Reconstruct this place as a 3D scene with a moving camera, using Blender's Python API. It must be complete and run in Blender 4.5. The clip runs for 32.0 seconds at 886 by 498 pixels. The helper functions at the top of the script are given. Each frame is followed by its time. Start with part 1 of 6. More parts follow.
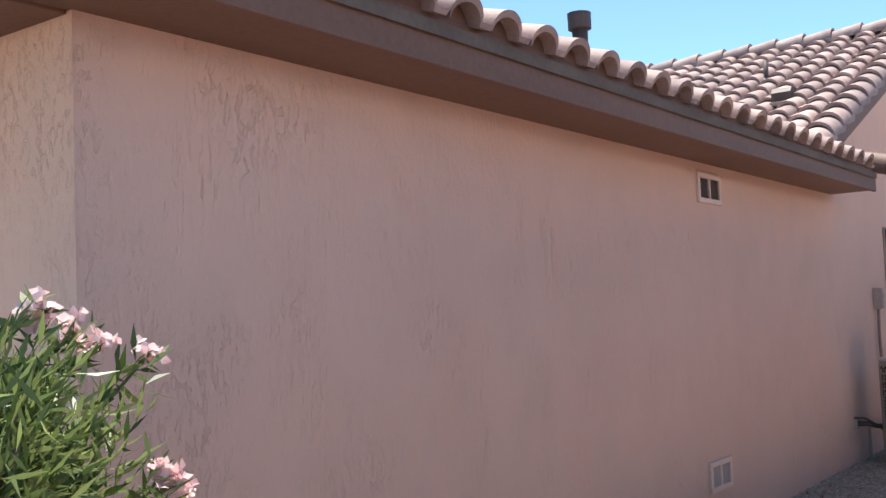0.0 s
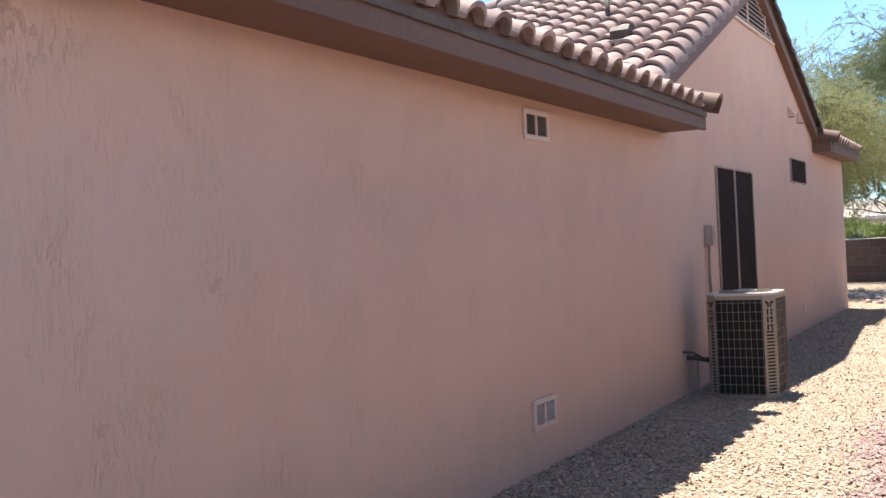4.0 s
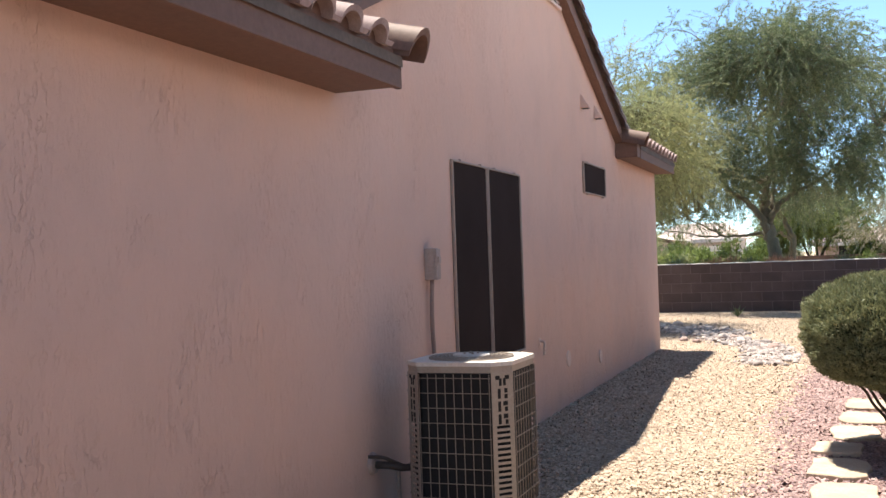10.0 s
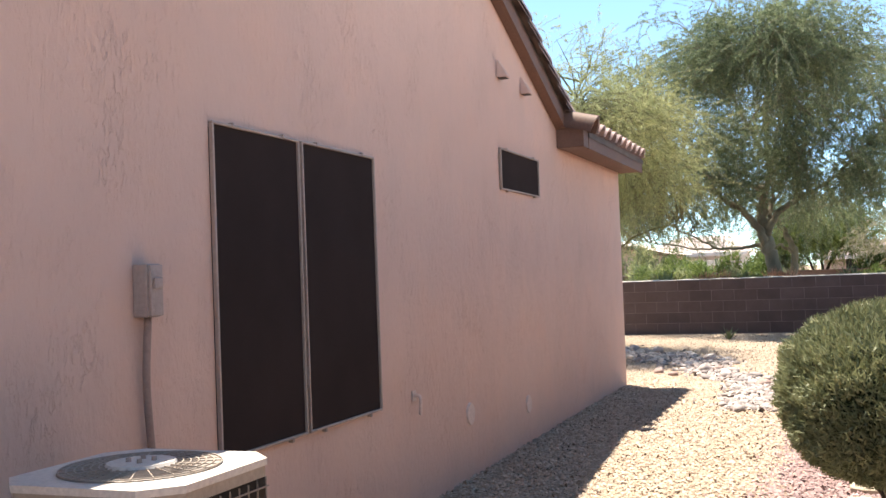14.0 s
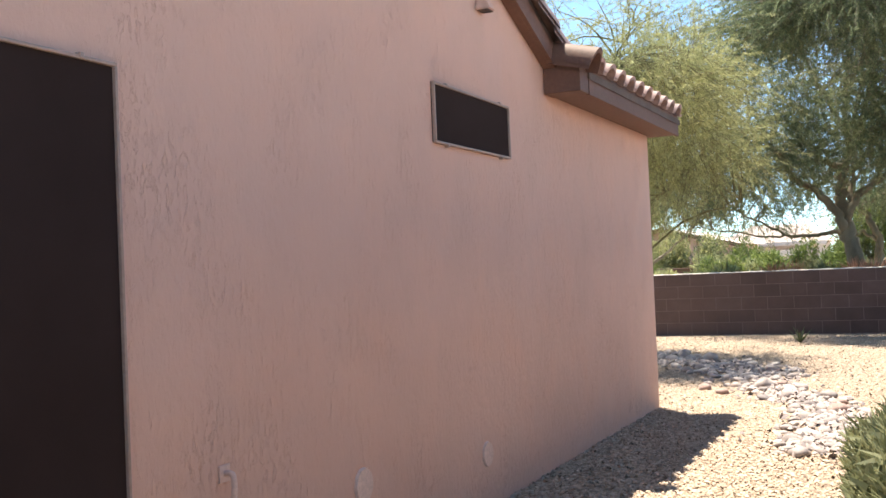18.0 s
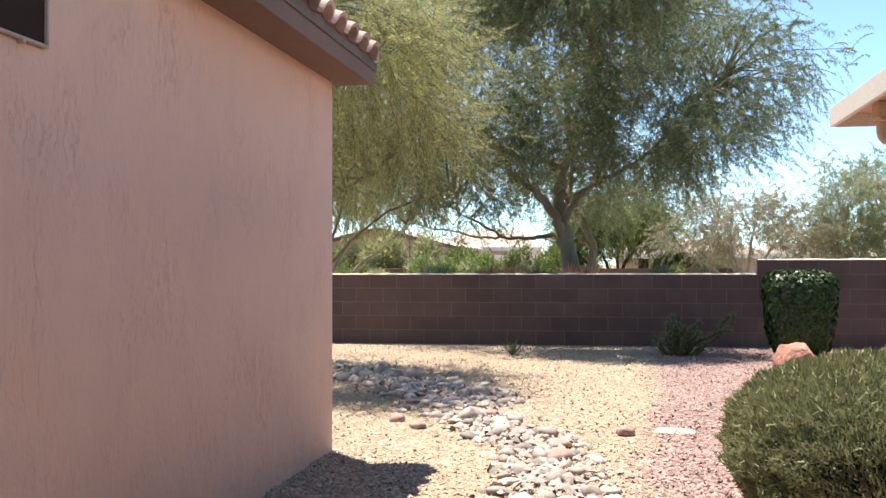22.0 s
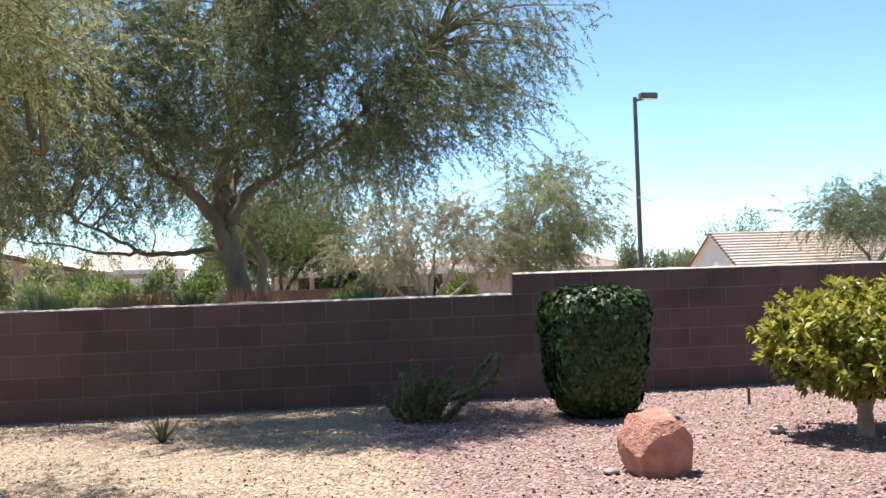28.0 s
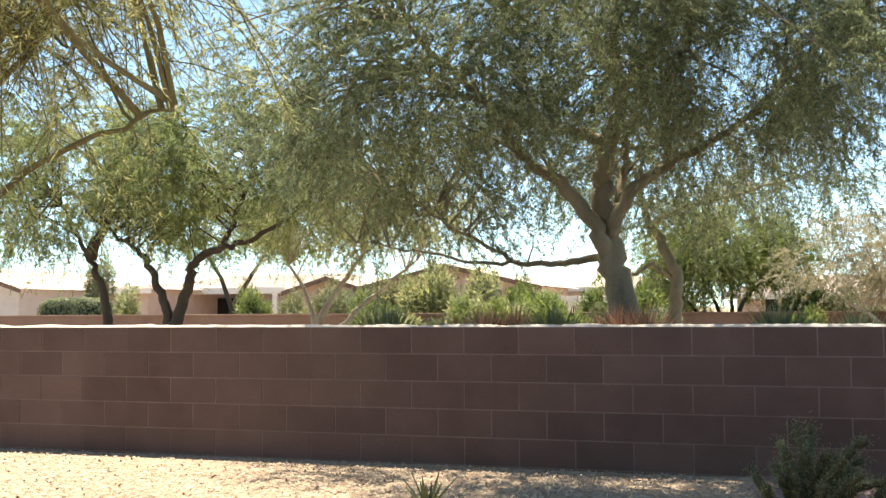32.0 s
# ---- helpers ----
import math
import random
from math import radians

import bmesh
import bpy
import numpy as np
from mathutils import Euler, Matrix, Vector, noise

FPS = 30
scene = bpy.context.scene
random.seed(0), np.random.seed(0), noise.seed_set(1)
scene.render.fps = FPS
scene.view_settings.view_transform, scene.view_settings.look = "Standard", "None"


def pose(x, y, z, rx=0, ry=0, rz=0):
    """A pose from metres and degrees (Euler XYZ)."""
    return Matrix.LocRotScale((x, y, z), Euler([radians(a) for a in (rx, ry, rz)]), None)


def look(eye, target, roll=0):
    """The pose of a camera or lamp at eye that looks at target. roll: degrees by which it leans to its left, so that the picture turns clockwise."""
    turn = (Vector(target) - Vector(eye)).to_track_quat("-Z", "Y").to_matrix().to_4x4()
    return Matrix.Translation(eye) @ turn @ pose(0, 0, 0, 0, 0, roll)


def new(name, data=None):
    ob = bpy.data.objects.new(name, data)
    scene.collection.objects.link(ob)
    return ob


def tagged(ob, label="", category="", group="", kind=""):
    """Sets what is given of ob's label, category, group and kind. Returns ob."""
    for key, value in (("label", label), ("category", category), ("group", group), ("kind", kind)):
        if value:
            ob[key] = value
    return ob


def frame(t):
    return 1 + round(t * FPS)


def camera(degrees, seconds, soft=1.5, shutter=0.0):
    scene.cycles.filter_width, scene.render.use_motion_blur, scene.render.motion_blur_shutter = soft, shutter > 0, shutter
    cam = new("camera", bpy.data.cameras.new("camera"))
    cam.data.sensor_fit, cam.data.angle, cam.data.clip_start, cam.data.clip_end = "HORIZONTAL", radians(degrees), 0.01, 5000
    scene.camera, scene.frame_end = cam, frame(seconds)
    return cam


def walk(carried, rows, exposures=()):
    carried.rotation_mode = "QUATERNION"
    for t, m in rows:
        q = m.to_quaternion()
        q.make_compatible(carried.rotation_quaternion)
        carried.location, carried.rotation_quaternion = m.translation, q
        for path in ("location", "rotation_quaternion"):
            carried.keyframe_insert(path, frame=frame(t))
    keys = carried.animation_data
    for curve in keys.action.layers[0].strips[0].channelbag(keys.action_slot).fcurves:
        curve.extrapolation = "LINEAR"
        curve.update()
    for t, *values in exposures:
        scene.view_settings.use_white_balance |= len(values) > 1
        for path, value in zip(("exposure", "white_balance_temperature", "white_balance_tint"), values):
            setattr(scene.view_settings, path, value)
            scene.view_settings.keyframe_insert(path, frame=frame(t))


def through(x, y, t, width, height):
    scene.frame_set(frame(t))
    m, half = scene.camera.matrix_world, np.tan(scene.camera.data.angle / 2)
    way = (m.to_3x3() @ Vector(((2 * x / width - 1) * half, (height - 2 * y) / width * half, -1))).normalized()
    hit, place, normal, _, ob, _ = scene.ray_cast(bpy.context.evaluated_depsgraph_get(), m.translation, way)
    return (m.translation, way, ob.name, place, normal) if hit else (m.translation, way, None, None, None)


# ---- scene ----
# ---- camera ----
cam = camera(46.50, 32.0)
# seconds; x, y, z; tilt, lean, heading
PATH = [
    (0.0, (2.427, 0.893, 1.382, 93.82, 2.36, 36.51)),
    (0.5, (2.409, 0.894, 1.394, 95.46, 1.79, 36.78)),
    (1.0, (2.436, 0.905, 1.392, 96.63, 1.97, 35.77)),
    (1.5, (2.486, 0.909, 1.392, 95.19, 1.21, 35.12)),
    (2.0, (2.520, 0.919, 1.375, 93.63, 1.15, 34.67)),
    (2.5, (2.548, 0.931, 1.350, 91.82, 1.33, 33.72)),
    (4.5, (2.532, 1.294, 1.377, 89.32, 2.02, 27.16)),
    (5.0, (2.525, 1.397, 1.362, 88.41, 0.34, 24.74)),
    (5.5, (2.468, 1.726, 1.373, 89.58, 0.44, 20.72)),
    (6.0, (2.485, 2.049, 1.361, 89.92, -0.17, 19.71)),
    (6.5, (2.371, 2.425, 1.364, 91.49, 0.44, 19.89)),
    (7.0, (2.370, 2.801, 1.366, 91.81, 2.20, 18.47)),
    (7.5, (2.396, 3.154, 1.370, 91.21, 2.08, 18.52)),
    (8.0, (2.333, 3.529, 1.387, 91.03, 1.55, 18.70)),
    (8.5, (2.372, 3.833, 1.356, 90.45, 1.36, 18.74)),
    (9.0, (2.277, 4.228, 1.360, 90.16, 2.92, 21.45)),
    (9.5, (2.221, 4.587, 1.396, 90.02, 4.46, 20.94)),
    (10.0, (2.272, 4.988, 1.406, 90.72, 1.93, 20.57)),
    (10.5, (2.286, 5.327, 1.378, 90.65, 1.63, 21.45)),
    (11.0, (2.273, 5.677, 1.412, 91.16, 2.81, 22.34)),
    (11.5, (2.287, 6.069, 1.441, 91.97, 1.94, 23.15)),
    (12.0, (2.272, 6.398, 1.422, 91.87, 3.80, 24.64)),
    (12.5, (2.268, 6.737, 1.421, 91.79, 2.92, 24.80)),
    (13.0, (2.342, 7.083, 1.424, 92.60, 2.26, 25.02)),
    (13.5, (2.309, 7.437, 1.403, 91.93, 0.58, 22.86)),
    (14.0, (2.340, 7.698, 1.404, 91.56, 2.12, 20.97)),
    (14.5, (2.409, 7.955, 1.403, 90.83, 2.81, 21.40)),
    (16.5, (2.308, 9.305, 1.420, 91.20, 2.20, 24.10)),
    (17.0, (2.320, 9.628, 1.397, 91.18, 3.71, 23.67)),
    (17.5, (2.339, 9.966, 1.396, 91.43, 3.10, 24.84)),
    (18.0, (2.237, 10.332, 1.385, 91.29, 2.40, 25.07)),
    (18.5, (2.191, 10.572, 1.394, 90.49, 3.30, 24.42)),
    (19.0, (2.146, 10.871, 1.378, 89.86, 3.40, 24.86)),
    (19.5, (2.066, 11.050, 1.341, 89.53, 1.05, 25.27)),
    (20.0, (2.032, 11.403, 1.326, 90.72, 2.13, 22.00)),
    (20.5, (1.975, 11.818, 1.306, 90.22, 0.26, 18.64)),
    (21.0, (1.832, 12.166, 1.304, 90.99, 0.21, 15.66)),
    (21.5, (1.892, 12.598, 1.328, 90.91, -0.39, 12.11)),
    (22.0, (1.896, 12.945, 1.325, 90.84, 0.10, 9.75)),
    (22.5, (1.803, 13.396, 1.279, 90.05, 1.24, 10.28)),
    (23.0, (1.755, 13.825, 1.283, 89.15, 0.94, 8.51)),
    (23.5, (1.559, 14.270, 1.260, 90.20, -0.65, 6.59)),
    (24.0, (1.557, 14.675, 1.298, 91.18, 0.03, 5.04)),
    (24.5, (1.478, 15.149, 1.352, 91.44, 1.81, 2.53)),
    (25.0, (1.363, 15.577, 1.382, 92.46, 1.23, -0.37)),
    (25.5, (1.460, 16.143, 1.366, 92.73, 1.39, -2.79)),
    (27.5, (1.282, 17.695, 1.393, 92.90, 1.40, -7.50)),
    (28.0, (1.298, 18.146, 1.359, 91.63, 1.88, -9.92)),
    (28.5, (1.342, 18.449, 1.373, 91.98, 3.13, -10.39)),
    (29.0, (1.462, 18.816, 1.357, 92.33, 4.49, -12.49)),
    (29.5, (1.775, 19.203, 1.368, 93.00, 0.87, -10.36)),
    (30.0, (1.999, 19.652, 1.357, 93.87, -0.31, -2.55)),
    (30.5, (2.090, 19.998, 1.369, 92.97, 1.43, 1.77)),
    (31.0, (2.249, 20.348, 1.334, 92.82, -0.14, 7.70)),
    (31.5, (2.267, 20.638, 1.303, 92.70, -1.15, 12.26)),
    (32.0, (2.389, 20.914, 1.313, 93.27, 0.38, 16.89)),
]
walk(cam, [(t, pose(*p)) for t, p in PATH], [(0, 1.36, 6600, 10), (2, 1.22, 6650, 10), (5, 1.44, 6800, 10), (6, 1.38, 6850, 10), (9, 1.34, 6900, 10), (13, 1.58, 7050, 10), (17, 1.64, 7150, 10), (19, 1.55, 7250, 10), (21, 1.48, 7250, 10), (23, 1.32, 7050, 10), (25, 1.25, 6750, 10), (28, 1.17, 6800, 10), (30, 1.34, 7100, 8), (31, 1.68, 7700, 8), (32, 1.72, 8100, 8)])

# ---- light ----
SUN_WAY = Vector((-0.18, 0.20, 1.0)).normalized()
world = bpy.data.worlds.new("sky")
scene.world = world
world.use_nodes = True
wn = world.node_tree.nodes
sky = wn.new("ShaderNodeTexSky")
sky.sky_type = "NISHITA"
sky.sun_disc = False
sky.sun_elevation = math.asin(SUN_WAY.z)
sky.sun_rotation = math.atan2(SUN_WAY.x, SUN_WAY.y)
sky.altitude = 5000
sky.air_density = 0.85
sky.dust_density = 0.0
sky.ozone_density = 1.0
wn["Background"].inputs["Strength"].default_value = 0.15
hue = wn.new("ShaderNodeMix")
hue.data_type, hue.blend_type = "RGBA", "MULTIPLY"
hue.inputs[0].default_value = 1.0
hue.inputs[7].default_value = (0.905, 1.05, 0.995, 1)
world.node_tree.links.new(sky.outputs[0], hue.inputs[6])
world.node_tree.links.new(hue.outputs[2], wn["Background"].inputs["Color"])
sun_data = bpy.data.lights.new("sun", "SUN")
sun_data.energy = 4.4
sun_data.angle = radians(0.55)
sun_data.color = (1.0, 0.95, 0.88)
sun = new("sun", sun_data)
sun.matrix_world = look(SUN_WAY * 60, (0, 0, 0))


# ---- materials ----
def shader(name):
    m = bpy.data.materials.new(name)
    m.use_nodes = True
    return m, m.node_tree.nodes, m.node_tree.links, m.node_tree.nodes["Principled BSDF"]


def ramp_node(nodes, stops):
    r = nodes.new("ShaderNodeValToRGB")
    r.color_ramp.elements[0].position, r.color_ramp.elements[0].color = stops[0][0], (*stops[0][1], 1)
    r.color_ramp.elements[1].position, r.color_ramp.elements[1].color = stops[-1][0], (*stops[-1][1], 1)
    for at, c in stops[1:-1]:
        e = r.color_ramp.elements.new(at)
        e.color = (*c, 1)
    return r


def mixer(nodes, links, kind, fac, a, b):
    """A colour mix; fac, a and b are sockets or values."""
    n = nodes.new("ShaderNodeMix")
    n.data_type, n.blend_type = "RGBA", kind
    for sock, v in ((n.inputs[0], fac), (n.inputs[6], a), (n.inputs[7], b)):
        if isinstance(v, (int, float)):
            sock.default_value = v
        elif isinstance(v, tuple):
            sock.default_value = (*v, 1)
        else:
            links.new(v, sock)
    return n.outputs[2]


def noise_node(nodes, links, coord, scale, detail=4, rough=0.55, stretch=None):
    n = nodes.new("ShaderNodeTexNoise")
    n.inputs["Scale"].default_value, n.inputs["Detail"].default_value, n.inputs["Roughness"].default_value = scale, detail, rough
    if stretch:
        mp = nodes.new("ShaderNodeMapping")
        mp.inputs["Scale"].default_value = stretch
        links.new(coord, mp.inputs["Vector"])
        coord = mp.outputs[0]
    links.new(coord, n.inputs["Vector"])
    return n.outputs["Fac"]


def plain(name, dark, light, scale=6.0, fine=60.0, rough=0.7, metal=0.0, bump=0.15, depth=0.004, vary=0.0, island=0.0, spec=0.4, stretch=None):
    """A surface between two colours, with variation at two scales, relief, and difference from piece to piece."""
    m, nodes, links, b = shader(name)
    co = nodes.new("ShaderNodeTexCoord").outputs["Object"] if not vary else nodes.new("ShaderNodeNewGeometry").outputs["Position"]
    big = noise_node(nodes, links, co, scale, 5, 0.6, stretch)
    small = noise_node(nodes, links, co, fine, 3, 0.6)
    r = ramp_node(nodes, [(0.3, dark), (0.7, light)])
    links.new(big, r.inputs[0])
    col = r.outputs[0]
    g = ramp_node(nodes, [(0.3, (0.86, 0.86, 0.86)), (0.7, (1.08, 1.08, 1.08))])
    links.new(small, g.inputs[0])
    col = mixer(nodes, links, "MULTIPLY", 1.0, col, g.outputs[0])
    if vary or island:
        src = nodes.new("ShaderNodeObjectInfo").outputs["Random"] if vary else nodes.new("ShaderNodeNewGeometry").outputs["Random Per Island"]
        k = vary or island
        v = ramp_node(nodes, [(0.0, (1 - k, 1 - k, 1 - k * 0.9)), (1.0, (1 + k, 1 + k * 0.95, 1 + k * 0.9))])
        links.new(src, v.inputs[0])
        col = mixer(nodes, links, "MULTIPLY", 1.0, col, v.outputs[0])
    links.new(col, b.inputs["Base Color"])
    b.inputs["Roughness"].default_value, b.inputs["Metallic"].default_value = rough, metal
    b.inputs["Specular IOR Level"].default_value = spec
    if bump:
        bp = nodes.new("ShaderNodeBump")
        bp.inputs["Strength"].default_value, bp.inputs["Distance"].default_value = bump, depth
        links.new(small, bp.inputs["Height"])
        links.new(bp.outputs[0], b.inputs["Normal"])
    return m


def leafy(name, dark, light, through=0.35, rough=0.55):
    """Leaves: colour differs from leaf to leaf and from side to side of the crown; some light passes through."""
    m, nodes, links, b = shader(name)
    geo = nodes.new("ShaderNodeNewGeometry")
    r = ramp_node(nodes, [(0.0, dark), (1.0, light)])
    links.new(geo.outputs["Random Per Island"], r.inputs[0])
    co = nodes.new("ShaderNodeTexCoord").outputs["Object"]
    big = noise_node(nodes, links, co, 0.9, 3, 0.6)
    v = ramp_node(nodes, [(0.3, (0.75, 0.8, 0.8)), (0.7, (1.15, 1.1, 0.95))])
    links.new(big, v.inputs[0])
    col = mixer(nodes, links, "MULTIPLY", 1.0, r.outputs[0], v.outputs[0])
    links.new(col, b.inputs["Base Color"])
    b.inputs["Roughness"].default_value, b.inputs["Specular IOR Level"].default_value = rough, 0.35
    tr = nodes.new("ShaderNodeBsdfTranslucent")
    links.new(col, tr.inputs["Color"])
    mx = nodes.new("ShaderNodeMixShader")
    mx.inputs[0].default_value = through
    links.new(b.outputs[0], mx.inputs[1])
    links.new(tr.outputs[0], mx.inputs[2])
    links.new(mx.outputs[0], nodes["Material Output"].inputs["Surface"])
    return m


def stucco(name, dark, light):
    """Trowelled stucco: nearly smooth, with faint tan and pink patches, short upright drag marks in places and thin upright scratches."""
    m, nodes, links, b = shader(name)
    co = nodes.new("ShaderNodeTexCoord").outputs["Object"]
    grain = noise_node(nodes, links, co, 150, 3, 0.65)
    lump = noise_node(nodes, links, co, 38.0, 4, 0.6, (1, 1, 0.7))
    drag = noise_node(nodes, links, co, 34.0, 4, 0.62, (1, 1, 0.42))
    scratch = noise_node(nodes, links, co, 30.0, 3, 0.55, (1, 1, 0.12))
    swell = noise_node(nodes, links, co, 11.0, 4, 0.6, (1, 1, 0.6))
    where = noise_node(nodes, links, co, 2.6, 4, 0.62, (1, 1, 0.8))
    where_too = noise_node(nodes, links, co, 1.7, 4, 0.65, (1, 1.3, 0.9))
    hue = noise_node(nodes, links, co, 2.2, 4, 0.62, (1, 1, 0.7))
    stain = noise_node(nodes, links, co, 0.5, 3, 0.6, (1, 1, 0.7))

    def band(src, lo, mid, hi):
        r = ramp_node(nodes, [(lo, (0, 0, 0)), (mid, (1, 1, 1)), (hi, (0, 0, 0))])
        links.new(src, r.inputs[0])
        return r.outputs[0]

    def gate(src, lo, hi):
        r = ramp_node(nodes, [(lo, (0, 0, 0)), (hi, (1, 1, 1))])
        links.new(src, r.inputs[0])
        return r.outputs[0]

    marks = mixer(nodes, links, "MULTIPLY", 1.0, band(drag, 0.53, 0.555, 0.60), gate(where, 0.46, 0.645))
    lines = mixer(nodes, links, "MULTIPLY", 1.0, band(scratch, 0.545, 0.556, 0.57), gate(where_too, 0.50, 0.66))
    sharp = mixer(nodes, links, "ADD", 1.0, marks, lines)
    base = ramp_node(nodes, [(0.3, dark), (0.7, light)])
    links.new(stain, base.inputs[0])
    patch = ramp_node(nodes, [(0.32, (0.955, 0.965, 0.965)), (0.5, (1.0, 1.0, 1.0)), (0.68, (1.04, 1.015, 0.99))])
    links.new(hue, patch.inputs[0])
    col = mixer(nodes, links, "MULTIPLY", 1.0, base.outputs[0], patch.outputs[0])
    # Shading of the marks' relief, put into the colour as a slight darkening.
    mark_shade = ramp_node(nodes, [(0.0, (1, 1, 1)), (1.0, (0.955, 0.945, 0.935))])
    links.new(sharp, mark_shade.inputs[0])
    col = mixer(nodes, links, "MULTIPLY", 1.0, col, mark_shade.outputs[0])
    links.new(col, b.inputs["Base Color"])
    b.inputs["Roughness"].default_value, b.inputs["Specular IOR Level"].default_value = 0.92, 0.2
    last = None
    for h, st, d in ((swell, 0.40, 0.016), (lump, 0.65, 0.009), (sharp, 0.75, 0.0042), (grain, 0.45, 0.0022)):
        bp = nodes.new("ShaderNodeBump")
        bp.inputs["Strength"].default_value, bp.inputs["Distance"].default_value = st, d
        links.new(h, bp.inputs["Height"])
        if last:
            links.new(last, bp.inputs["Normal"])
        last = bp.outputs[0]
    links.new(last, b.inputs["Normal"])
    return m


def gravel_ground(name):
    """Two colours of gravel that meet along an uneven line, tan beside the house and mauve past it, with bare desert soil far off."""
    m, nodes, links, b = shader(name)
    co = nodes.new("ShaderNodeNewGeometry").outputs["Position"]
    sep = nodes.new("ShaderNodeSeparateXYZ")
    links.new(co, sep.inputs[0])
    vor = nodes.new("ShaderNodeTexVoronoi")
    vor.inputs["Scale"].default_value = 46.0
    links.new(co, vor.inputs["Vector"])
    hue = nodes.new("ShaderNodeSeparateColor")
    links.new(vor.outputs["Color"], hue.inputs[0])
    tan = ramp_node(nodes, [(0.0, (0.26, 0.185, 0.125)), (0.5, (0.40, 0.31, 0.23)), (1.0, (0.55, 0.455, 0.36))])
    mauve = ramp_node(nodes, [(0.0, (0.17, 0.10, 0.092)), (0.5, (0.30, 0.20, 0.185)), (1.0, (0.47, 0.36, 0.335))])
    links.new(hue.outputs[0], tan.inputs[0])
    links.new(hue.outputs[0], mauve.inputs[0])
    wob = noise_node(nodes, links, co, 2.0, 4, 0.6)
    edge = nodes.new("ShaderNodeMath")
    edge.operation = "MULTIPLY_ADD"
    links.new(sep.outputs[1], edge.inputs[0])
    edge.inputs[1].default_value, edge.inputs[2].default_value = -0.034, -1.42
    s1 = nodes.new("ShaderNodeMath")
    s1.operation = "ADD"
    links.new(sep.outputs[0], s1.inputs[0])
    links.new(edge.outputs[0], s1.inputs[1])
    s2 = nodes.new("ShaderNodeMath")
    s2.operation = "MULTIPLY_ADD"
    links.new(wob, s2.inputs[0])
    s2.inputs[1].default_value = 0.8
    links.new(s1.outputs[0], s2.inputs[2])
    cut = ramp_node(nodes, [(0.34, (0, 0, 0)), (0.50, (1, 1, 1))])
    links.new(s2.outputs[0], cut.inputs[0])
    col = mixer(nodes, links, "MIX", cut.outputs[0], tan.outputs[0], mauve.outputs[0])
    far = ramp_node(nodes, [(0.0, (0, 0, 0)), (1.0, (1, 1, 1))])
    f = nodes.new("ShaderNodeMapRange")
    f.inputs["From Min"].default_value, f.inputs["From Max"].default_value = 28.9, 29.3
    links.new(sep.outputs[1], f.inputs["Value"])
    soil = ramp_node(nodes, [(0.3, (0.34, 0.25, 0.17)), (0.7, (0.50, 0.40, 0.29))])
    links.new(noise_node(nodes, links, co, 0.5, 5, 0.65), soil.inputs[0])
    col = mixer(nodes, links, "MIX", f.outputs[0], col, soil.outputs[0])
    links.new(col, b.inputs["Base Color"])
    b.inputs["Roughness"].default_value, b.inputs["Specular IOR Level"].default_value = 0.9, 0.2
    bp = nodes.new("ShaderNodeBump")
    bp.inputs["Strength"].default_value, bp.inputs["Distance"].default_value = 1.0, 0.03
    bp.invert = True
    links.new(vor.outputs["Distance"], bp.inputs["Height"])
    links.new(bp.outputs[0], b.inputs["Normal"])
    return m


STUCCO = stucco("stucco", (0.64, 0.435, 0.35), (0.685, 0.475, 0.385))
TRIM = plain("brown_painted_wood", (0.138, 0.075, 0.053), (0.175, 0.096, 0.069), 3.0, 40, 0.65, bump=0.2, stretch=(1, 0.2, 1))
TILE = plain("clay_roof_tile", (0.24, 0.16, 0.142), (0.40, 0.30, 0.268), 5.0, 70, 0.75, bump=0.3, vary=0.25)
DECK = plain("roof_underlay", (0.10, 0.08, 0.07), (0.16, 0.13, 0.11), 3.0, 40, 0.9)
GROUND = gravel_ground("gravel_ground")
TAN_STONE = plain("tan_gravel", (0.35, 0.255, 0.178), (0.54, 0.43, 0.335), 20, 90, 0.9, bump=0, island=0.3)
MAUVE_STONE = plain("mauve_gravel", (0.24, 0.148, 0.138), (0.43, 0.31, 0.29), 20, 90, 0.9, bump=0, island=0.35)
BLOCK = plain("brown_block", (0.098, 0.066, 0.058), (0.138, 0.094, 0.083), 2.0, 90, 0.95, bump=0.5, vary=0.13, spec=0.15)
MORTAR = plain("mortar", (0.165, 0.12, 0.105), (0.22, 0.166, 0.147), 4.0, 90, 0.95, bump=0.4)
SCREEN = plain("sun_screen_mesh", (0.034, 0.0245, 0.022), (0.043, 0.031, 0.028), 2.0, 400, 0.95, bump=0.2, depth=0.001, spec=0.05)
FRAME_METAL = plain("tan_aluminium", (0.36, 0.27, 0.22), (0.42, 0.32, 0.27), 5, 60, 0.5, bump=0.05)
# Lighter copy of the body paint: sunlight on the lid, put into the colour.
AC_LID = plain("sunlit_lid_paint", (0.62, 0.56, 0.50), (0.69, 0.63, 0.57), 5, 80, 0.45, bump=0.05)
AC_PAINT = plain("beige_metal_paint", (0.33, 0.275, 0.225), (0.39, 0.33, 0.275), 5, 80, 0.45, bump=0.05)
WIRE = plain("dull_guard_wire", (0.22, 0.18, 0.15), (0.30, 0.25, 0.21), 5, 80, 0.55, bump=0.05)
# Near-black for unlit insides; also for dark glass and stamped marks.
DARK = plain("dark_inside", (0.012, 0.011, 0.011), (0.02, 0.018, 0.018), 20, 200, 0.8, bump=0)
GROUT = plain("pale_mortar_cap", (0.42, 0.37, 0.33), (0.58, 0.53, 0.48), 5, 60, 0.95, bump=0.5)
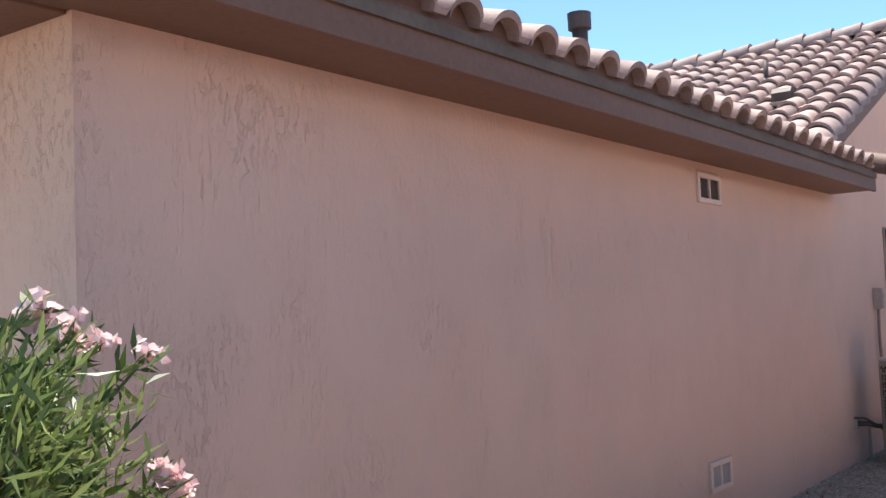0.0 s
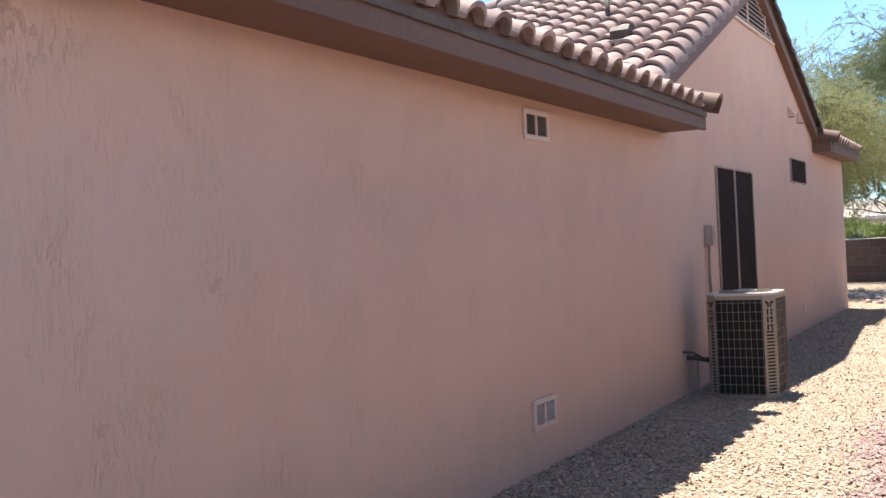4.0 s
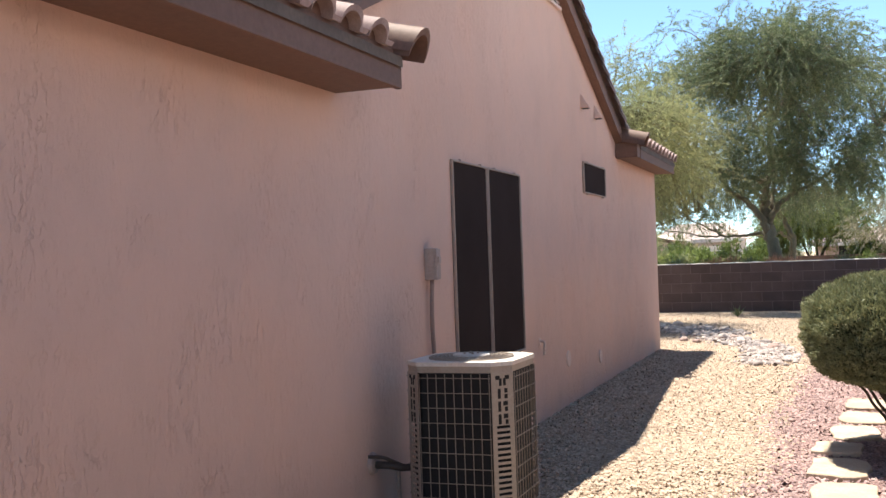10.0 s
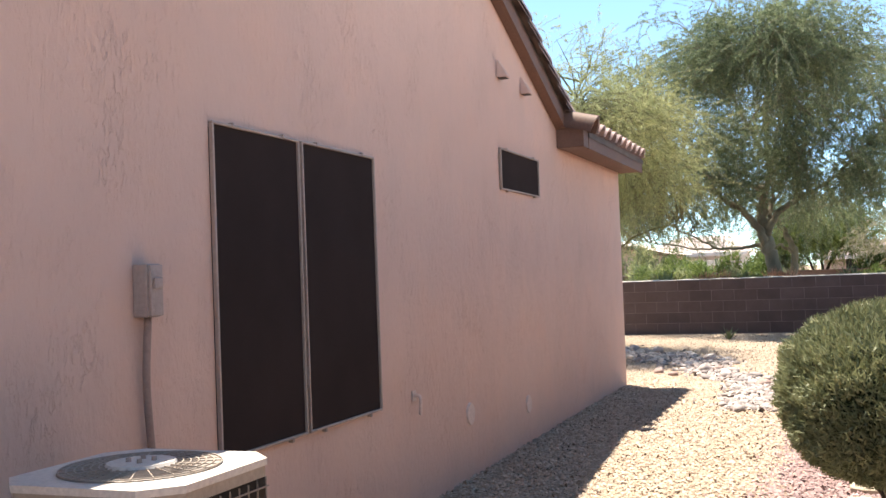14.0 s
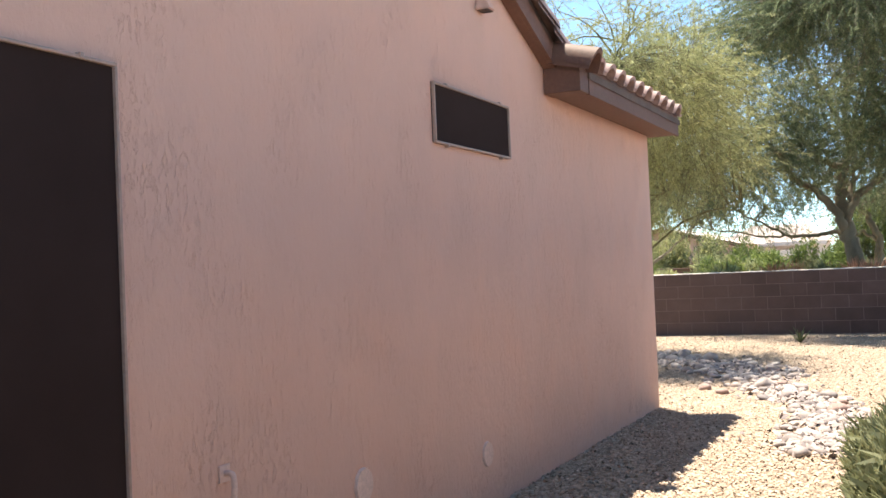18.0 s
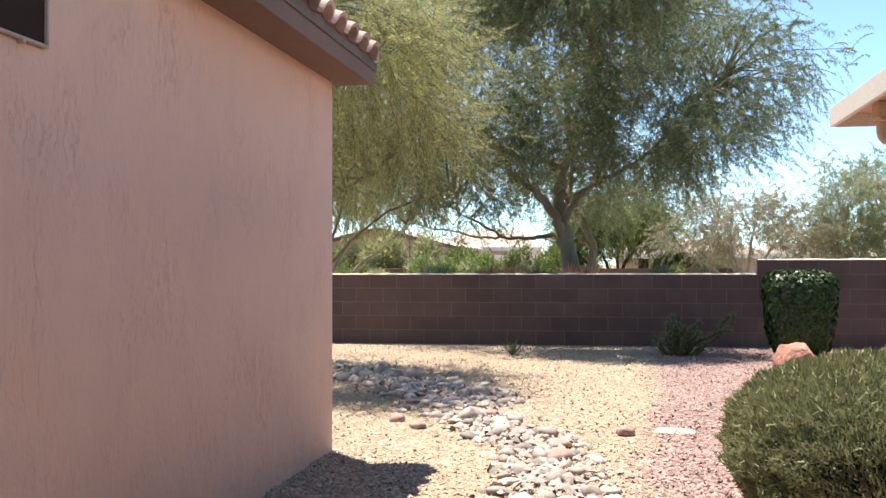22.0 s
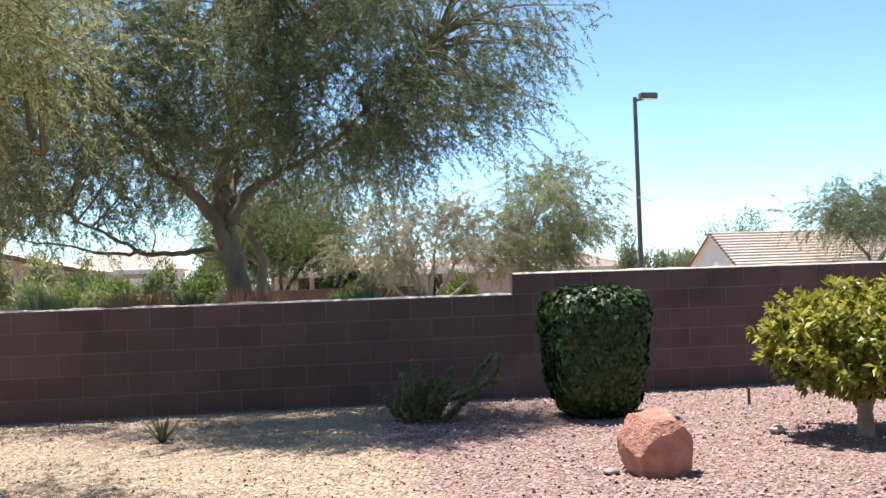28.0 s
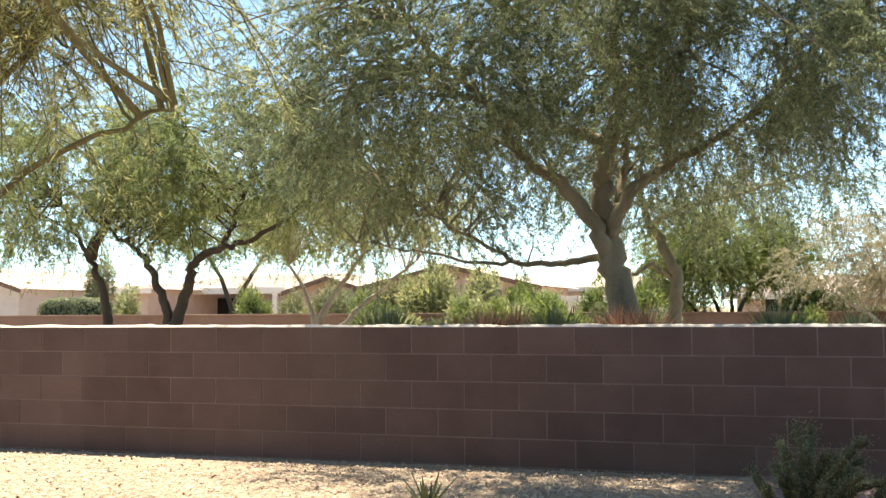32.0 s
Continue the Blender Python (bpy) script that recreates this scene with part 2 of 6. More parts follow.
CONCRETE = plain("concrete", (0.28, 0.25, 0.22), (0.38, 0.34, 0.30), 6, 80, 0.9, bump=0.3)
FLAG = plain("flagstone", (0.41, 0.325, 0.235), (0.55, 0.455, 0.345), 4, 60, 0.85, bump=0.4, vary=0.12)
FLAG_ORANGE = plain("orange_flagstone", (0.52, 0.31, 0.17), (0.64, 0.41, 0.24), 4, 60, 0.85, bump=0.3)
RIVER = plain("river_stone", (0.26, 0.22, 0.20), (0.46, 0.41, 0.37), 5, 60, 0.7, bump=0.15, vary=0.4)
RIVER_PINK = plain("pink_river_stone", (0.24, 0.16, 0.135), (0.40, 0.29, 0.25), 5, 60, 0.7, bump=0.15)
RIVER_SMALL = plain("small_river_stone", (0.20, 0.165, 0.15), (0.42, 0.36, 0.33), 9, 60, 0.75, bump=0, island=0.45)
RED_ROCK = plain("red_sandstone", (0.35, 0.15, 0.11), (0.56, 0.31, 0.245), 7, 60, 0.9, bump=0.9, depth=0.02)
BARK = plain("grey_green_bark", (0.12, 0.105, 0.072), (0.25, 0.215, 0.155), 3, 40, 0.9, bump=0.5, depth=0.01, stretch=(1, 1, 0.3))
BARK_OLIVE = plain("olive_bark", (0.11, 0.105, 0.05), (0.19, 0.175, 0.09), 3, 40, 0.9, bump=0.4, depth=0.006)
BARK_DARK = plain("dark_bark", (0.045, 0.033, 0.025), (0.08, 0.06, 0.045), 3, 40, 0.9, bump=0.5, depth=0.01)
BARK_PALE = plain("pale_bark", (0.26, 0.22, 0.18), (0.40, 0.35, 0.29), 3, 40, 0.9, bump=0.4, depth=0.006)
PVC = plain("grey_metal_box", (0.37, 0.285, 0.25), (0.43, 0.335, 0.295), 5, 60, 0.5, bump=0.05)
CONDUIT = plain("painted_conduit", (0.27, 0.18, 0.15), (0.33, 0.225, 0.19), 8, 60, 0.6, bump=0.1)
PIPE = plain("dark_pipe", (0.05, 0.035, 0.03), (0.09, 0.065, 0.055), 8, 60, 0.6)
WHITE = plain("cream_fascia", (0.74, 0.67, 0.60), (0.80, 0.73, 0.66), 4, 60, 0.6, bump=0.05)
PEACH = plain("peach_soffit", (0.55, 0.36, 0.24), (0.62, 0.42, 0.29), 4, 60, 0.8)
PINK_WALL = plain("far_pink_stucco", (0.45, 0.33, 0.28), (0.52, 0.39, 0.34), 2, 30, 0.95)
PALE_WALL = plain("far_pale_stucco", (0.55, 0.48, 0.44), (0.62, 0.55, 0.50), 2, 30, 0.95)
WHITE_STUCCO = plain("far_white_stucco", (0.72, 0.68, 0.64), (0.80, 0.76, 0.72), 2, 30, 0.95)
FAR_TILE = plain("far_roof_tile", (0.66, 0.53, 0.46), (0.80, 0.69, 0.62), 3, 20, 0.85, bump=0.4)
RED_WALL = plain("far_block_wall", (0.19, 0.115, 0.088), (0.24, 0.15, 0.118), 2, 30, 0.95)
LAMP_METAL = plain("dark_lamp_metal", (0.07, 0.065, 0.065), (0.11, 0.10, 0.10), 5, 50, 0.5)
L_MAIN = leafy("mesquite_leaves", (0.072, 0.105, 0.060), (0.31, 0.355, 0.215), 0.58)
L_YELLOW = leafy("palo_verde_leaves", (0.25, 0.268, 0.125), (0.48, 0.485, 0.265), 0.6)
L_GREEN = leafy("green_leaves", (0.105, 0.15, 0.045), (0.29, 0.345, 0.115), 0.5)
L_FRESH = leafy("fresh_mesquite_leaves", (0.12, 0.165, 0.07), (0.34, 0.39, 0.19), 0.6)
L_PALE = leafy("pale_leaves", (0.20, 0.23, 0.12), (0.42, 0.44, 0.26), 0.45)
L_DRY = leafy("dry_beige_leaves", (0.28, 0.255, 0.18), (0.47, 0.44, 0.33), 0.4)
L_OLIVE = leafy("olive_leaves", (0.12, 0.15, 0.085), (0.25, 0.28, 0.16), 0.4)
L_HEDGE = leafy("hedge_leaves", (0.008, 0.021, 0.006), (0.068, 0.125, 0.033), 0.10, 0.38)
L_CITRUS = leafy("citrus_leaves", (0.13, 0.16, 0.028), (0.55, 0.52, 0.12), 0.4, 0.32)
L_SHRUB = leafy("shrub_leaves", (0.15, 0.165, 0.085), (0.33, 0.335, 0.19), 0.3)
L_OLEANDER = leafy("oleander_leaves", (0.035, 0.068, 0.016), (0.27, 0.335, 0.125), 0.35, 0.45)
PETAL = leafy("pink_petals", (0.88, 0.52, 0.58), (0.96, 0.82, 0.84), 0.35)
PETAL_RED = leafy("red_flowers", (0.40, 0.22, 0.15), (0.58, 0.30, 0.22), 0.3)
CACTUS = plain("cholla_skin", (0.04, 0.045, 0.02), (0.10, 0.10, 0.045), 30, 120, 0.8, bump=0.6, depth=0.01)
GUARD = plain("fan_guard", (0.28, 0.24, 0.21), (0.34, 0.29, 0.25), 10, 200, 0.6, bump=0.3)
# Near-black green: the shade inside clipped shrubs, put into the colour.
CORE = plain("painted_inner_shade", (0.014, 0.022, 0.008), (0.03, 0.04, 0.015), 8, 40, 0.95)


# ---- mesh helpers ----
def link_mesh(name, bm, material, smooth=False):
    me = bpy.data.meshes.new(name)
    bm.normal_update()
    bm.to_mesh(me)
    bm.free()
    me.materials.append(material)
    if smooth:
        me.shade_smooth()
    return new(name, me)


def part(name, bm, material, parent, label="", smooth=False):
    """One mesh object under a thing or a part."""
    ob = link_mesh(name, bm, material, smooth)
    ob.parent = parent
    if label:
        tagged(ob, label)
    return ob


def thing(name, label, category, at=(0, 0, 0), group="", kind=""):
    ob = new(name)
    ob.empty_display_size = 0.1
    ob.location = at
    return tagged(ob, label, category, group, kind)


def box_bm(lo, hi, bevel=0.0, bm=None):
    own = bmesh.new()
    bmesh.ops.create_cube(own, size=1)
    c = [(a + b) / 2 for a, b in zip(lo, hi)]
    s = [b - a for a, b in zip(lo, hi)]
    for v in own.verts:
        v.co = Vector((v.co.x * s[0] + c[0], v.co.y * s[1] + c[1], v.co.z * s[2] + c[2]))
    if bevel:
        bmesh.ops.bevel(own, geom=own.edges[:], offset=bevel, segments=2, affect="EDGES", profile=0.5)
    if bm is None:
        return own
    merge(bm, own)
    return bm


def merge(bm, other):
    me = bpy.data.meshes.new("tmp")
    other.to_mesh(me)
    other.free()
    bm.from_mesh(me)
    bpy.data.meshes.remove(me)


def prism_bm(outline, axis, a, b):
    """An outline of (u, v) pairs pushed from a to b along an axis; u, v are the two other axes in order."""
    bm = bmesh.new()
    def at(u, v, w):
        return {"x": (w, u, v), "y": (u, w, v), "z": (u, v, w)}[axis]
    lo = [bm.verts.new(at(u, v, a)) for u, v in outline]
    hi = [bm.verts.new(at(u, v, b)) for u, v in outline]
    n = len(outline)
    bm.faces.new(lo)
    bm.faces.new(hi)
    for i in range(n):
        bm.faces.new((lo[i], lo[(i + 1) % n], hi[(i + 1) % n], hi[i]))
    bmesh.ops.recalc_face_normals(bm, faces=bm.faces[:])
    return bm


def tube_bm(points, radii, sides=8, bm=None, cap=True):
    """A tapered tube along a line of points."""
    bm = bm or bmesh.new()
    pts = [Vector(p) for p in points]
    rings = []
    side = None
    for i, p in enumerate(pts):
        d = (pts[min(i + 1, len(pts) - 1)] - pts[max(i - 1, 0)]).normalized()
        if side is None:
            side = d.orthogonal().normalized()
        side = (side - d * side.dot(d)).normalized()
        up = d.cross(side)
        rings.append([bm.verts.new(p + (side * math.cos(a) + up * math.sin(a)) * radii[i]) for a in (k * math.tau / sides for k in range(sides))])
    for r0, r1 in zip(rings, rings[1:]):
        for k in range(sides):
            bm.faces.new((r0[k], r0[(k + 1) % sides], r1[(k + 1) % sides], r1[k]))
    if cap:
        bm.faces.new(rings[0][::-1])
        bm.faces.new(rings[-1])
    return bm


def curve_points(points, steps=5, wobble=0.0, rng=None):
    """A smooth line through the points, with a little waviness."""
    p = [Vector(q) for q in points]
    p = [p[0] * 2 - p[1]] + p + [p[-1] * 2 - p[-2]]
    out = []
    for i in range(1, len(p) - 2):
        for k in range(steps):
            t = k / steps
            a, b, c, d = p[i - 1], p[i], p[i + 1], p[i + 2]
            q = 0.5 * (2 * b + (c - a) * t + (2 * a - 5 * b + 4 * c - d) * t * t + (3 * b - a - 3 * c + d) * t ** 3)
            if wobble and out:
                q = q + Vector([rng.normal(0, wobble) for _ in range(3)])
            out.append(q)
    out.append(p[-2])
    return out


def raw_mesh(name, verts, faces, material, parent=None, smooth=False):
    """A mesh from numpy arrays: verts (n, 3), faces (m, k)."""
    me = bpy.data.meshes.new(name)
    k = faces.shape[1]
    me.vertices.add(len(verts))
    me.vertices.foreach_set("co", np.ascontiguousarray(verts, dtype=np.float32).ravel())
    me.loops.add(faces.size)
    me.loops.foreach_set("vertex_index", np.ascontiguousarray(faces, dtype=np.int32).ravel())
    me.polygons.add(len(faces))
    me.polygons.foreach_set("loop_start", np.arange(0, faces.size, k, dtype=np.int32))
    me.update(calc_edges=True)
    me.materials.append(material)
    if smooth:
        me.shade_smooth()
    ob = new(name, me)
    ob.parent = parent
    return ob


def unit(a):
    return a / np.maximum(np.linalg.norm(a, axis=-1, keepdims=True), 1e-9)


def blades(centres, ways, length, width, rng, bend=0.0, face=None):
    """Leaves as folded diamonds: verts and faces for leaves at centres, pointing along ways, with their flat sides towards face."""
    n = len(centres)
    ways = unit(ways)
    side = unit(np.cross(ways, unit(rng.normal(size=(n, 3))) if face is None else face))
    up = np.cross(side, ways)
    ln = (length * rng.uniform(0.7, 1.3, (n, 1)))
    wd = (width * rng.uniform(0.7, 1.3, (n, 1)))
    v = np.stack([centres - ways * ln / 2, centres + side * wd / 2 + up * wd * 0.15, centres + ways * ln / 2 - up * ln * bend, centres - side * wd / 2 + up * wd * 0.15], 1)
    f = np.arange(4 * n).reshape(n, 4)
    return v.reshape(-1, 3), f


def slivers(centres, ways, length, width, rng, face=None):
    """Fine leaflets as narrow pointed triangles."""
    n = len(centres)
    ways = unit(ways)
    side = unit(np.cross(ways, unit(rng.normal(size=(n, 3))) if face is None else face))
    ln = (length * rng.uniform(0.65, 1.35, (n, 1)))
    wd = (width * rng.uniform(0.7, 1.3, (n, 1)))
    v = np.stack([centres - ways * ln * 0.4 - side * wd / 2, centres - ways * ln * 0.4 + side * wd / 2, centres + ways * ln * 0.6], 1)
    return v.reshape(-1, 3), np.arange(3 * n).reshape(n, 3)


def stalks(points, r0, r1):
    """Thin three-sided stems along many lines at once: points (lines, steps, 3)."""
    m, k, _ = points.shape
    along = unit(points[:, -1] - points[:, 0])
    a = unit(np.cross(along, np.array((0.31, 0.87, 0.38))))
    b = np.cross(along, a)
    rad = np.linspace(r0, r1, k)[None, :, None, None]
    ring = np.stack([a * math.cos(q) + b * math.sin(q) for q in (0, math.tau / 3, 2 * math.tau / 3)], 1)
    v = points[:, :, None] + ring[:, None] * rad
    base = (np.arange(m * k).reshape(m, k) * 3)[:, :-1, None]
    f = np.stack([np.stack([base[..., 0] + q, base[..., 0] + (q + 1) % 3, base[..., 0] + 3 + (q + 1) % 3, base[..., 0] + 3 + q], -1) for q in range(3)], 2)
    return v.reshape(-1, 3), f.reshape(-1, 4)


def stone_mesh(name, material, seed, squash=0.6, rough=0.18, sub=2):
    rng = np.random.default_rng(seed)
    bm = bmesh.new()
    bmesh.ops.create_icosphere(bm, subdivisions=sub, radius=0.5)
    off = Vector(rng.uniform(-50, 50, 3))
    for v in bm.verts:
        v.co *= 1 + rough * noise.noise(v.co * 2.2 + off) * 2
        v.co.z *= squash
    me = bpy.data.meshes.new(name)
    bm.to_mesh(me)
    bm.free()
    me.materials.append(material)
    me.shade_smooth()
    return me


# ---- the ground ----
GZ = 0.08


def gz(y, x=0.0):
    """The level of the yard: a little lower beside the front of the house, and lower still by the house next door."""
    return 0.03 + 0.05 * max(0.0, min(1.0, (y - 9.5) / 8.0)) - 0.12 * max(0.0, min(1.0, (x - 2.5) / 0.5)) * max(0.0, min(1.0, (14.0 - y) / 2.0))


def ground_sheet():
    bm = bmesh.new()
    xs = [-900, -200, -60, -20] + [x * 0.5 for x in range(-20, 31)] + [20, 40, 80, 220, 900]
    ys = [-400, -100, -20, -5] + [y * 0.5 for y in range(-2, 62)] + [34, 40, 50, 70, 110, 250, 1200]
    rows = []
    for y in ys:
        row = []
        for x in xs:
            z = gz(y, x) + 0.012 * noise.noise((x * 0.6, y * 0.6, 0)) if -10 < x < 15 and -1 < y < 31 else gz(y)
            if y > 29.5:
                z = GZ - 0.15
            row.append(bm.verts.new((x, y, z)))
        rows.append(row)
    for r0, r1 in zip(rows, rows[1:]):
        for k in range(len(xs) - 1):
            bm.faces.new((r0[k], r0[k + 1], r1[k + 1], r1[k]))
    return tagged(link_mesh("ground", bm, GROUND, True), "gravel yard of tan and mauve stones with desert soil beyond", "ground", kind="structure")


ground_sheet()

# ---- the house ----
WALL_Y0, WALL_Y1 = 2.53, 19.61
EAVE1, EAVE2 = 2.25, 2.53
APEX_Y, APEX_Z = 13.28, 4.17
PITCH = 0.42
WIN = (11.225, 12.775, 0.70, 2.068)
SMALL = (15.055, 16.105, 2.045, 2.36)


def top_of_wall(y):
    if y < 9.45:
        return EAVE1 + 0.12
    if y > 16.98:
        return EAVE2 + 0.1
    return APEX_Z + 0.085 - PITCH * abs(y - APEX_Y)


def side_wall():
    ys = sorted([WALL_Y0, 9.45, 9.4501, WIN[0], WIN[1], SMALL[0], SMALL[1], APEX_Y, 16.98, 16.9801, WALL_Y1])
    bm = bmesh.new()
    cache = {}
    def vert(y, z):
        key = (round(y, 3), round(z, 3))
        if key not in cache:
            cache[key] = bm.verts.new((0, y, z))
        return cache[key]
    for a, b in zip(ys, ys[1:]):
        if b - a < 0.001:
            continue
        mid = (a + b) / 2
        hole = WIN if WIN[0] < mid < WIN[1] else SMALL if SMALL[0] < mid < SMALL[1] else None
        e = 0.0002
        ta, tb = top_of_wall(a + e), top_of_wall(b - e)
        zs = [0.0] + ([hole[2], hole[3]] if hole else [])
        for i, z in enumerate(zs):
            if hole and i == 1:
                continue
            if i == len(zs) - 1:
                bm.faces.new((vert(a, z), vert(b, z), vert(b, tb), vert(a, ta)))
            else:
                bm.faces.new((vert(a, z), vert(b, z), vert(b, zs[i + 1]), vert(a, zs[i + 1])))
    made = bmesh.ops.extrude_face_region(bm, geom=bm.faces[:])
    for v in made["geom"]:
        if isinstance(v, bmesh.types.BMVert):
            v.co.x -= 0.22
    bmesh.ops.recalc_face_normals(bm, faces=bm.faces[:])
    return tagged(link_mesh("wall_side", bm, STUCCO), "long salmon-tan stucco house wall with a gable", "wall", kind="structure")


side_wall()
tagged(link_mesh("wall_front", prism_bm([(-9, 0), (-0.22, 0), (-0.22, 2.37), (-9, 2.37)], "y", WALL_Y0, WALL_Y0 + 0.22), STUCCO), "salmon-tan stucco front wall of the house", "wall", kind="structure")
tagged(link_mesh("wall_back", prism_bm([(-9, 0), (-0.22, 0), (-0.22, 2.62), (-9, 2.62)], "y", WALL_Y1 - 0.22, WALL_Y1), STUCCO), "salmon-tan stucco back wall of the house", "wall", kind="structure")
tagged(link_mesh("wall_far_side", prism_bm([(WALL_Y0, 0), (WALL_Y1, 0), (WALL_Y1, 2.37), (WALL_Y0, 2.37)], "x", -9.2, -9.0), STUCCO), "salmon-tan stucco wall on the far side of the house", "wall", kind="structure")

X1 = 0.36


def eave(name, y0, y1, low, out, label):
    """A boxed eave: level soffit, fascia board with a thin upper board, and the ends."""
    e = thing(name, label, "eave", (0, y0, low), kind="structure")
    fh = 0.178
    part("soffit", box_bm((-0.02, 0, 0.012), (out - 0.03, y1 - y0, 0.04)), TRIM, e)
    part("fascia_board", box_bm((out - 0.03, 0, 0), (out, y1 - y0, fh), 0.004), TRIM, e)
    part("end_board", box_bm((0.001, y1 - y0 - 0.03, 0.042), (out - 0.031, y1 - y0 - 0.002, fh), 0.003), TRIM, e)
    part("end_board", box_bm((0.001, 0.002, 0.042), (out - 0.031, 0.03, fh), 0.003), TRIM, e)
    return e


eave("eave_near", 1.55, 9.60, EAVE1, X1, "boxed brown-painted eave along the low wing")
eave("eave_far", 16.99, 19.74, EAVE2, 0.26, "boxed brown-painted eave at the back corner")
tagged(link_mesh("eave_front", box_bm((-9.3, 1.55, EAVE1 + 0.002), (-0.021, 2.529, EAVE1 + 0.2), 0.004), TRIM), "boxed brown-painted eave along the front of the house", "eave", kind="structure")

# roof decks under the tiles
A_X, A_Z = 0.375, EAVE1 + 0.15


def z_a(x):
    return A_Z + PITCH * (A_X - x)


RIDGE_Z = APEX_Z + 0.21


def z_b(y):
    return RIDGE_Z - PITCH * abs(y - APEX_Y)


def deck(name, corners, label):
    bm = bmesh.new()
    top = [bm.verts.new(c) for c in corners]
    low = [bm.verts.new((c[0], c[1], c[2] - 0.05)) for c in corners]
    n = len(corners)
    bm.faces.new(top)
    bm.faces.new(low[::-1])
    for i in range(n):
        bm.faces.new((top[i], low[i], low[(i + 1) % n], top[(i + 1) % n]))
    bmesh.ops.recalc_face_normals(bm, faces=bm.faces[:])
    return tagged(link_mesh(name, bm, DECK), label, "roof", kind="structure")


VX = -4.6
roof_wing = deck("roof_wing", [(A_X, 1.5, z_a(A_X)), (A_X, 9.58, z_a(A_X)), (VX, 9.58, z_a(VX)), (VX, 6.4, z_a(VX))], "low-pitched clay tile roof of the wing")
roof_front = deck("roof_front", [(A_X, 1.5, z_a(A_X)), (VX, 6.4, z_a(VX)), (-9.5, 1.5, z_a(A_X))], "clay tile roof slope above the front wall")
roof_gable = deck("roof_gable", [(0.08, 8.6, z_b(8.6)), (0.08, APEX_Y, RIDGE_Z), (-9.2, APEX_Y, RIDGE_Z), (-9.2, 8.6, z_b(8.6))], "clay tile slope of the main gable roof")
roof_back = deck("roof_back", [(0.08, APEX_Y, RIDGE_Z), (0.08, 17.3, z_b(17.3)), (-9.2, 19.8, z_b(19.8)), (-9.2, APEX_Y, RIDGE_Z)], "clay tile back slope of the main gable roof")
B_Z = EAVE2 + 0.15
C_X = 0.27
roof_corner = deck("roof_corner", [(C_X, 16.97, B_Z), (C_X, 19.76, B_Z), (-3, 19.76, B_Z + PITCH * 3.4), (-3, 16.97, B_Z + PITCH * 3.4)], "clay tile roof over the back corner")

# rake boards on both sides of the gable
for sgn, y_end, nm in ((-1, 9.30, "rake_board_near"), (1, 16.97, "rake_board_far")):
    zt = lambda y: z_b(y) - 0.06
    ya, yb = (y_end, APEX_Y) if sgn < 0 else (APEX_Y, y_end)
    o = prism_bm([(ya, zt(ya) - 0.14), (yb, zt(yb) - 0.14), (yb, zt(yb) - 0.005), (ya, zt(ya) - 0.005)], "x", 0.065, 0.092)
    merge(o, prism_bm([(ya, zt(ya) - 0.14), (yb, zt(yb) - 0.14), (yb, zt(yb) - 0.11), (ya, zt(ya) - 0.11)], "x", 0.004, 0.064))
    tagged(link_mesh(nm, o, TRIM), "brown-painted rake board along the gable edge", "trim", kind="structure")


tagged(link_mesh("eave_return", box_bm((0.003, 16.80, EAVE2 + 0.002), (0.255, 16.988, EAVE2 + 0.25), 0.006), TRIM), "boxed brown-painted end of the eave at the foot of the gable", "trim", kind="structure")

# ---- windows ----
def screened_window(name, y0, y1, z0, z1, panels, label):
    w = thing(name, label, "window", (0, y0, z0), kind="structure")
    n = len(panels) - 1
    part("glass", box_bm((-0.10, 0, 0), (-0.09, y1 - y0, z1 - z0)), DARK, w)
    for i in range(n):
        a, b = panels[i] - y0 + (0.012 if i else 0), panels[i + 1] - y0 - (0.012 if i < n - 1 else 0)
        h, t = z1 - z0, 0.012
        fr = bmesh.new()
        for lo, hi in (((0.002, a, 0), (0.022, b, t)), ((0.002, a, h - t), (0.022, b, h)), ((0.002, a, t), (0.022, a + t, h - t)), ((0.002, b - t, t), (0.022, b, h - t))):
            box_bm(lo, hi, 0.003, fr)
        f = part("screen_frame", fr, FRAME_METAL, w, "thin tan aluminium screen frame")
        part("screen_mesh", box_bm((0.004, a + t, t), (0.010, b - t, h - t)), SCREEN, f, "dark brown woven sun screen")
        for k, (yy, zz) in enumerate(((a + 0.15, h), (b - 0.15, h), (a + 0.15, -0.004), (b - 0.15, -0.004))):
            part("clip", box_bm((0.001, yy - 0.008, zz - 0.010), (0.026, yy + 0.008, zz + 0.008), 0.003), FRAME_METAL, f)
    return w


screened_window("window_1", *WIN, [WIN[0], 11.955, WIN[1]], "tall window covered by two dark sun screens in tan frames")
screened_window("window_2", *SMALL, [SMALL[0], SMALL[1]], "small high window covered by a dark sun screen")


# ---- block wall at the back of the yard ----
BW_Y, BW_TOP, COURSE, BL = 28.72, 1.165, 0.215, 0.435
STEP_X = 3.885


def wall_core():
    bm = box_bm((-14, BW_Y + 0.003, -0.3), (STEP_X - 0.001, BW_Y + 0.147, BW_TOP - 0.004))
    box_bm((STEP_X + 0.001, BW_Y + 0.003, -0.3), (22, BW_Y + 0.147, BW_TOP + COURSE - 0.004), 0, bm)
    return tagged(link_mesh("garden_wall", bm, MORTAR), "brown concrete block garden wall, one course higher past a step", "wall", kind="structure")


garden_wall = wall_core()


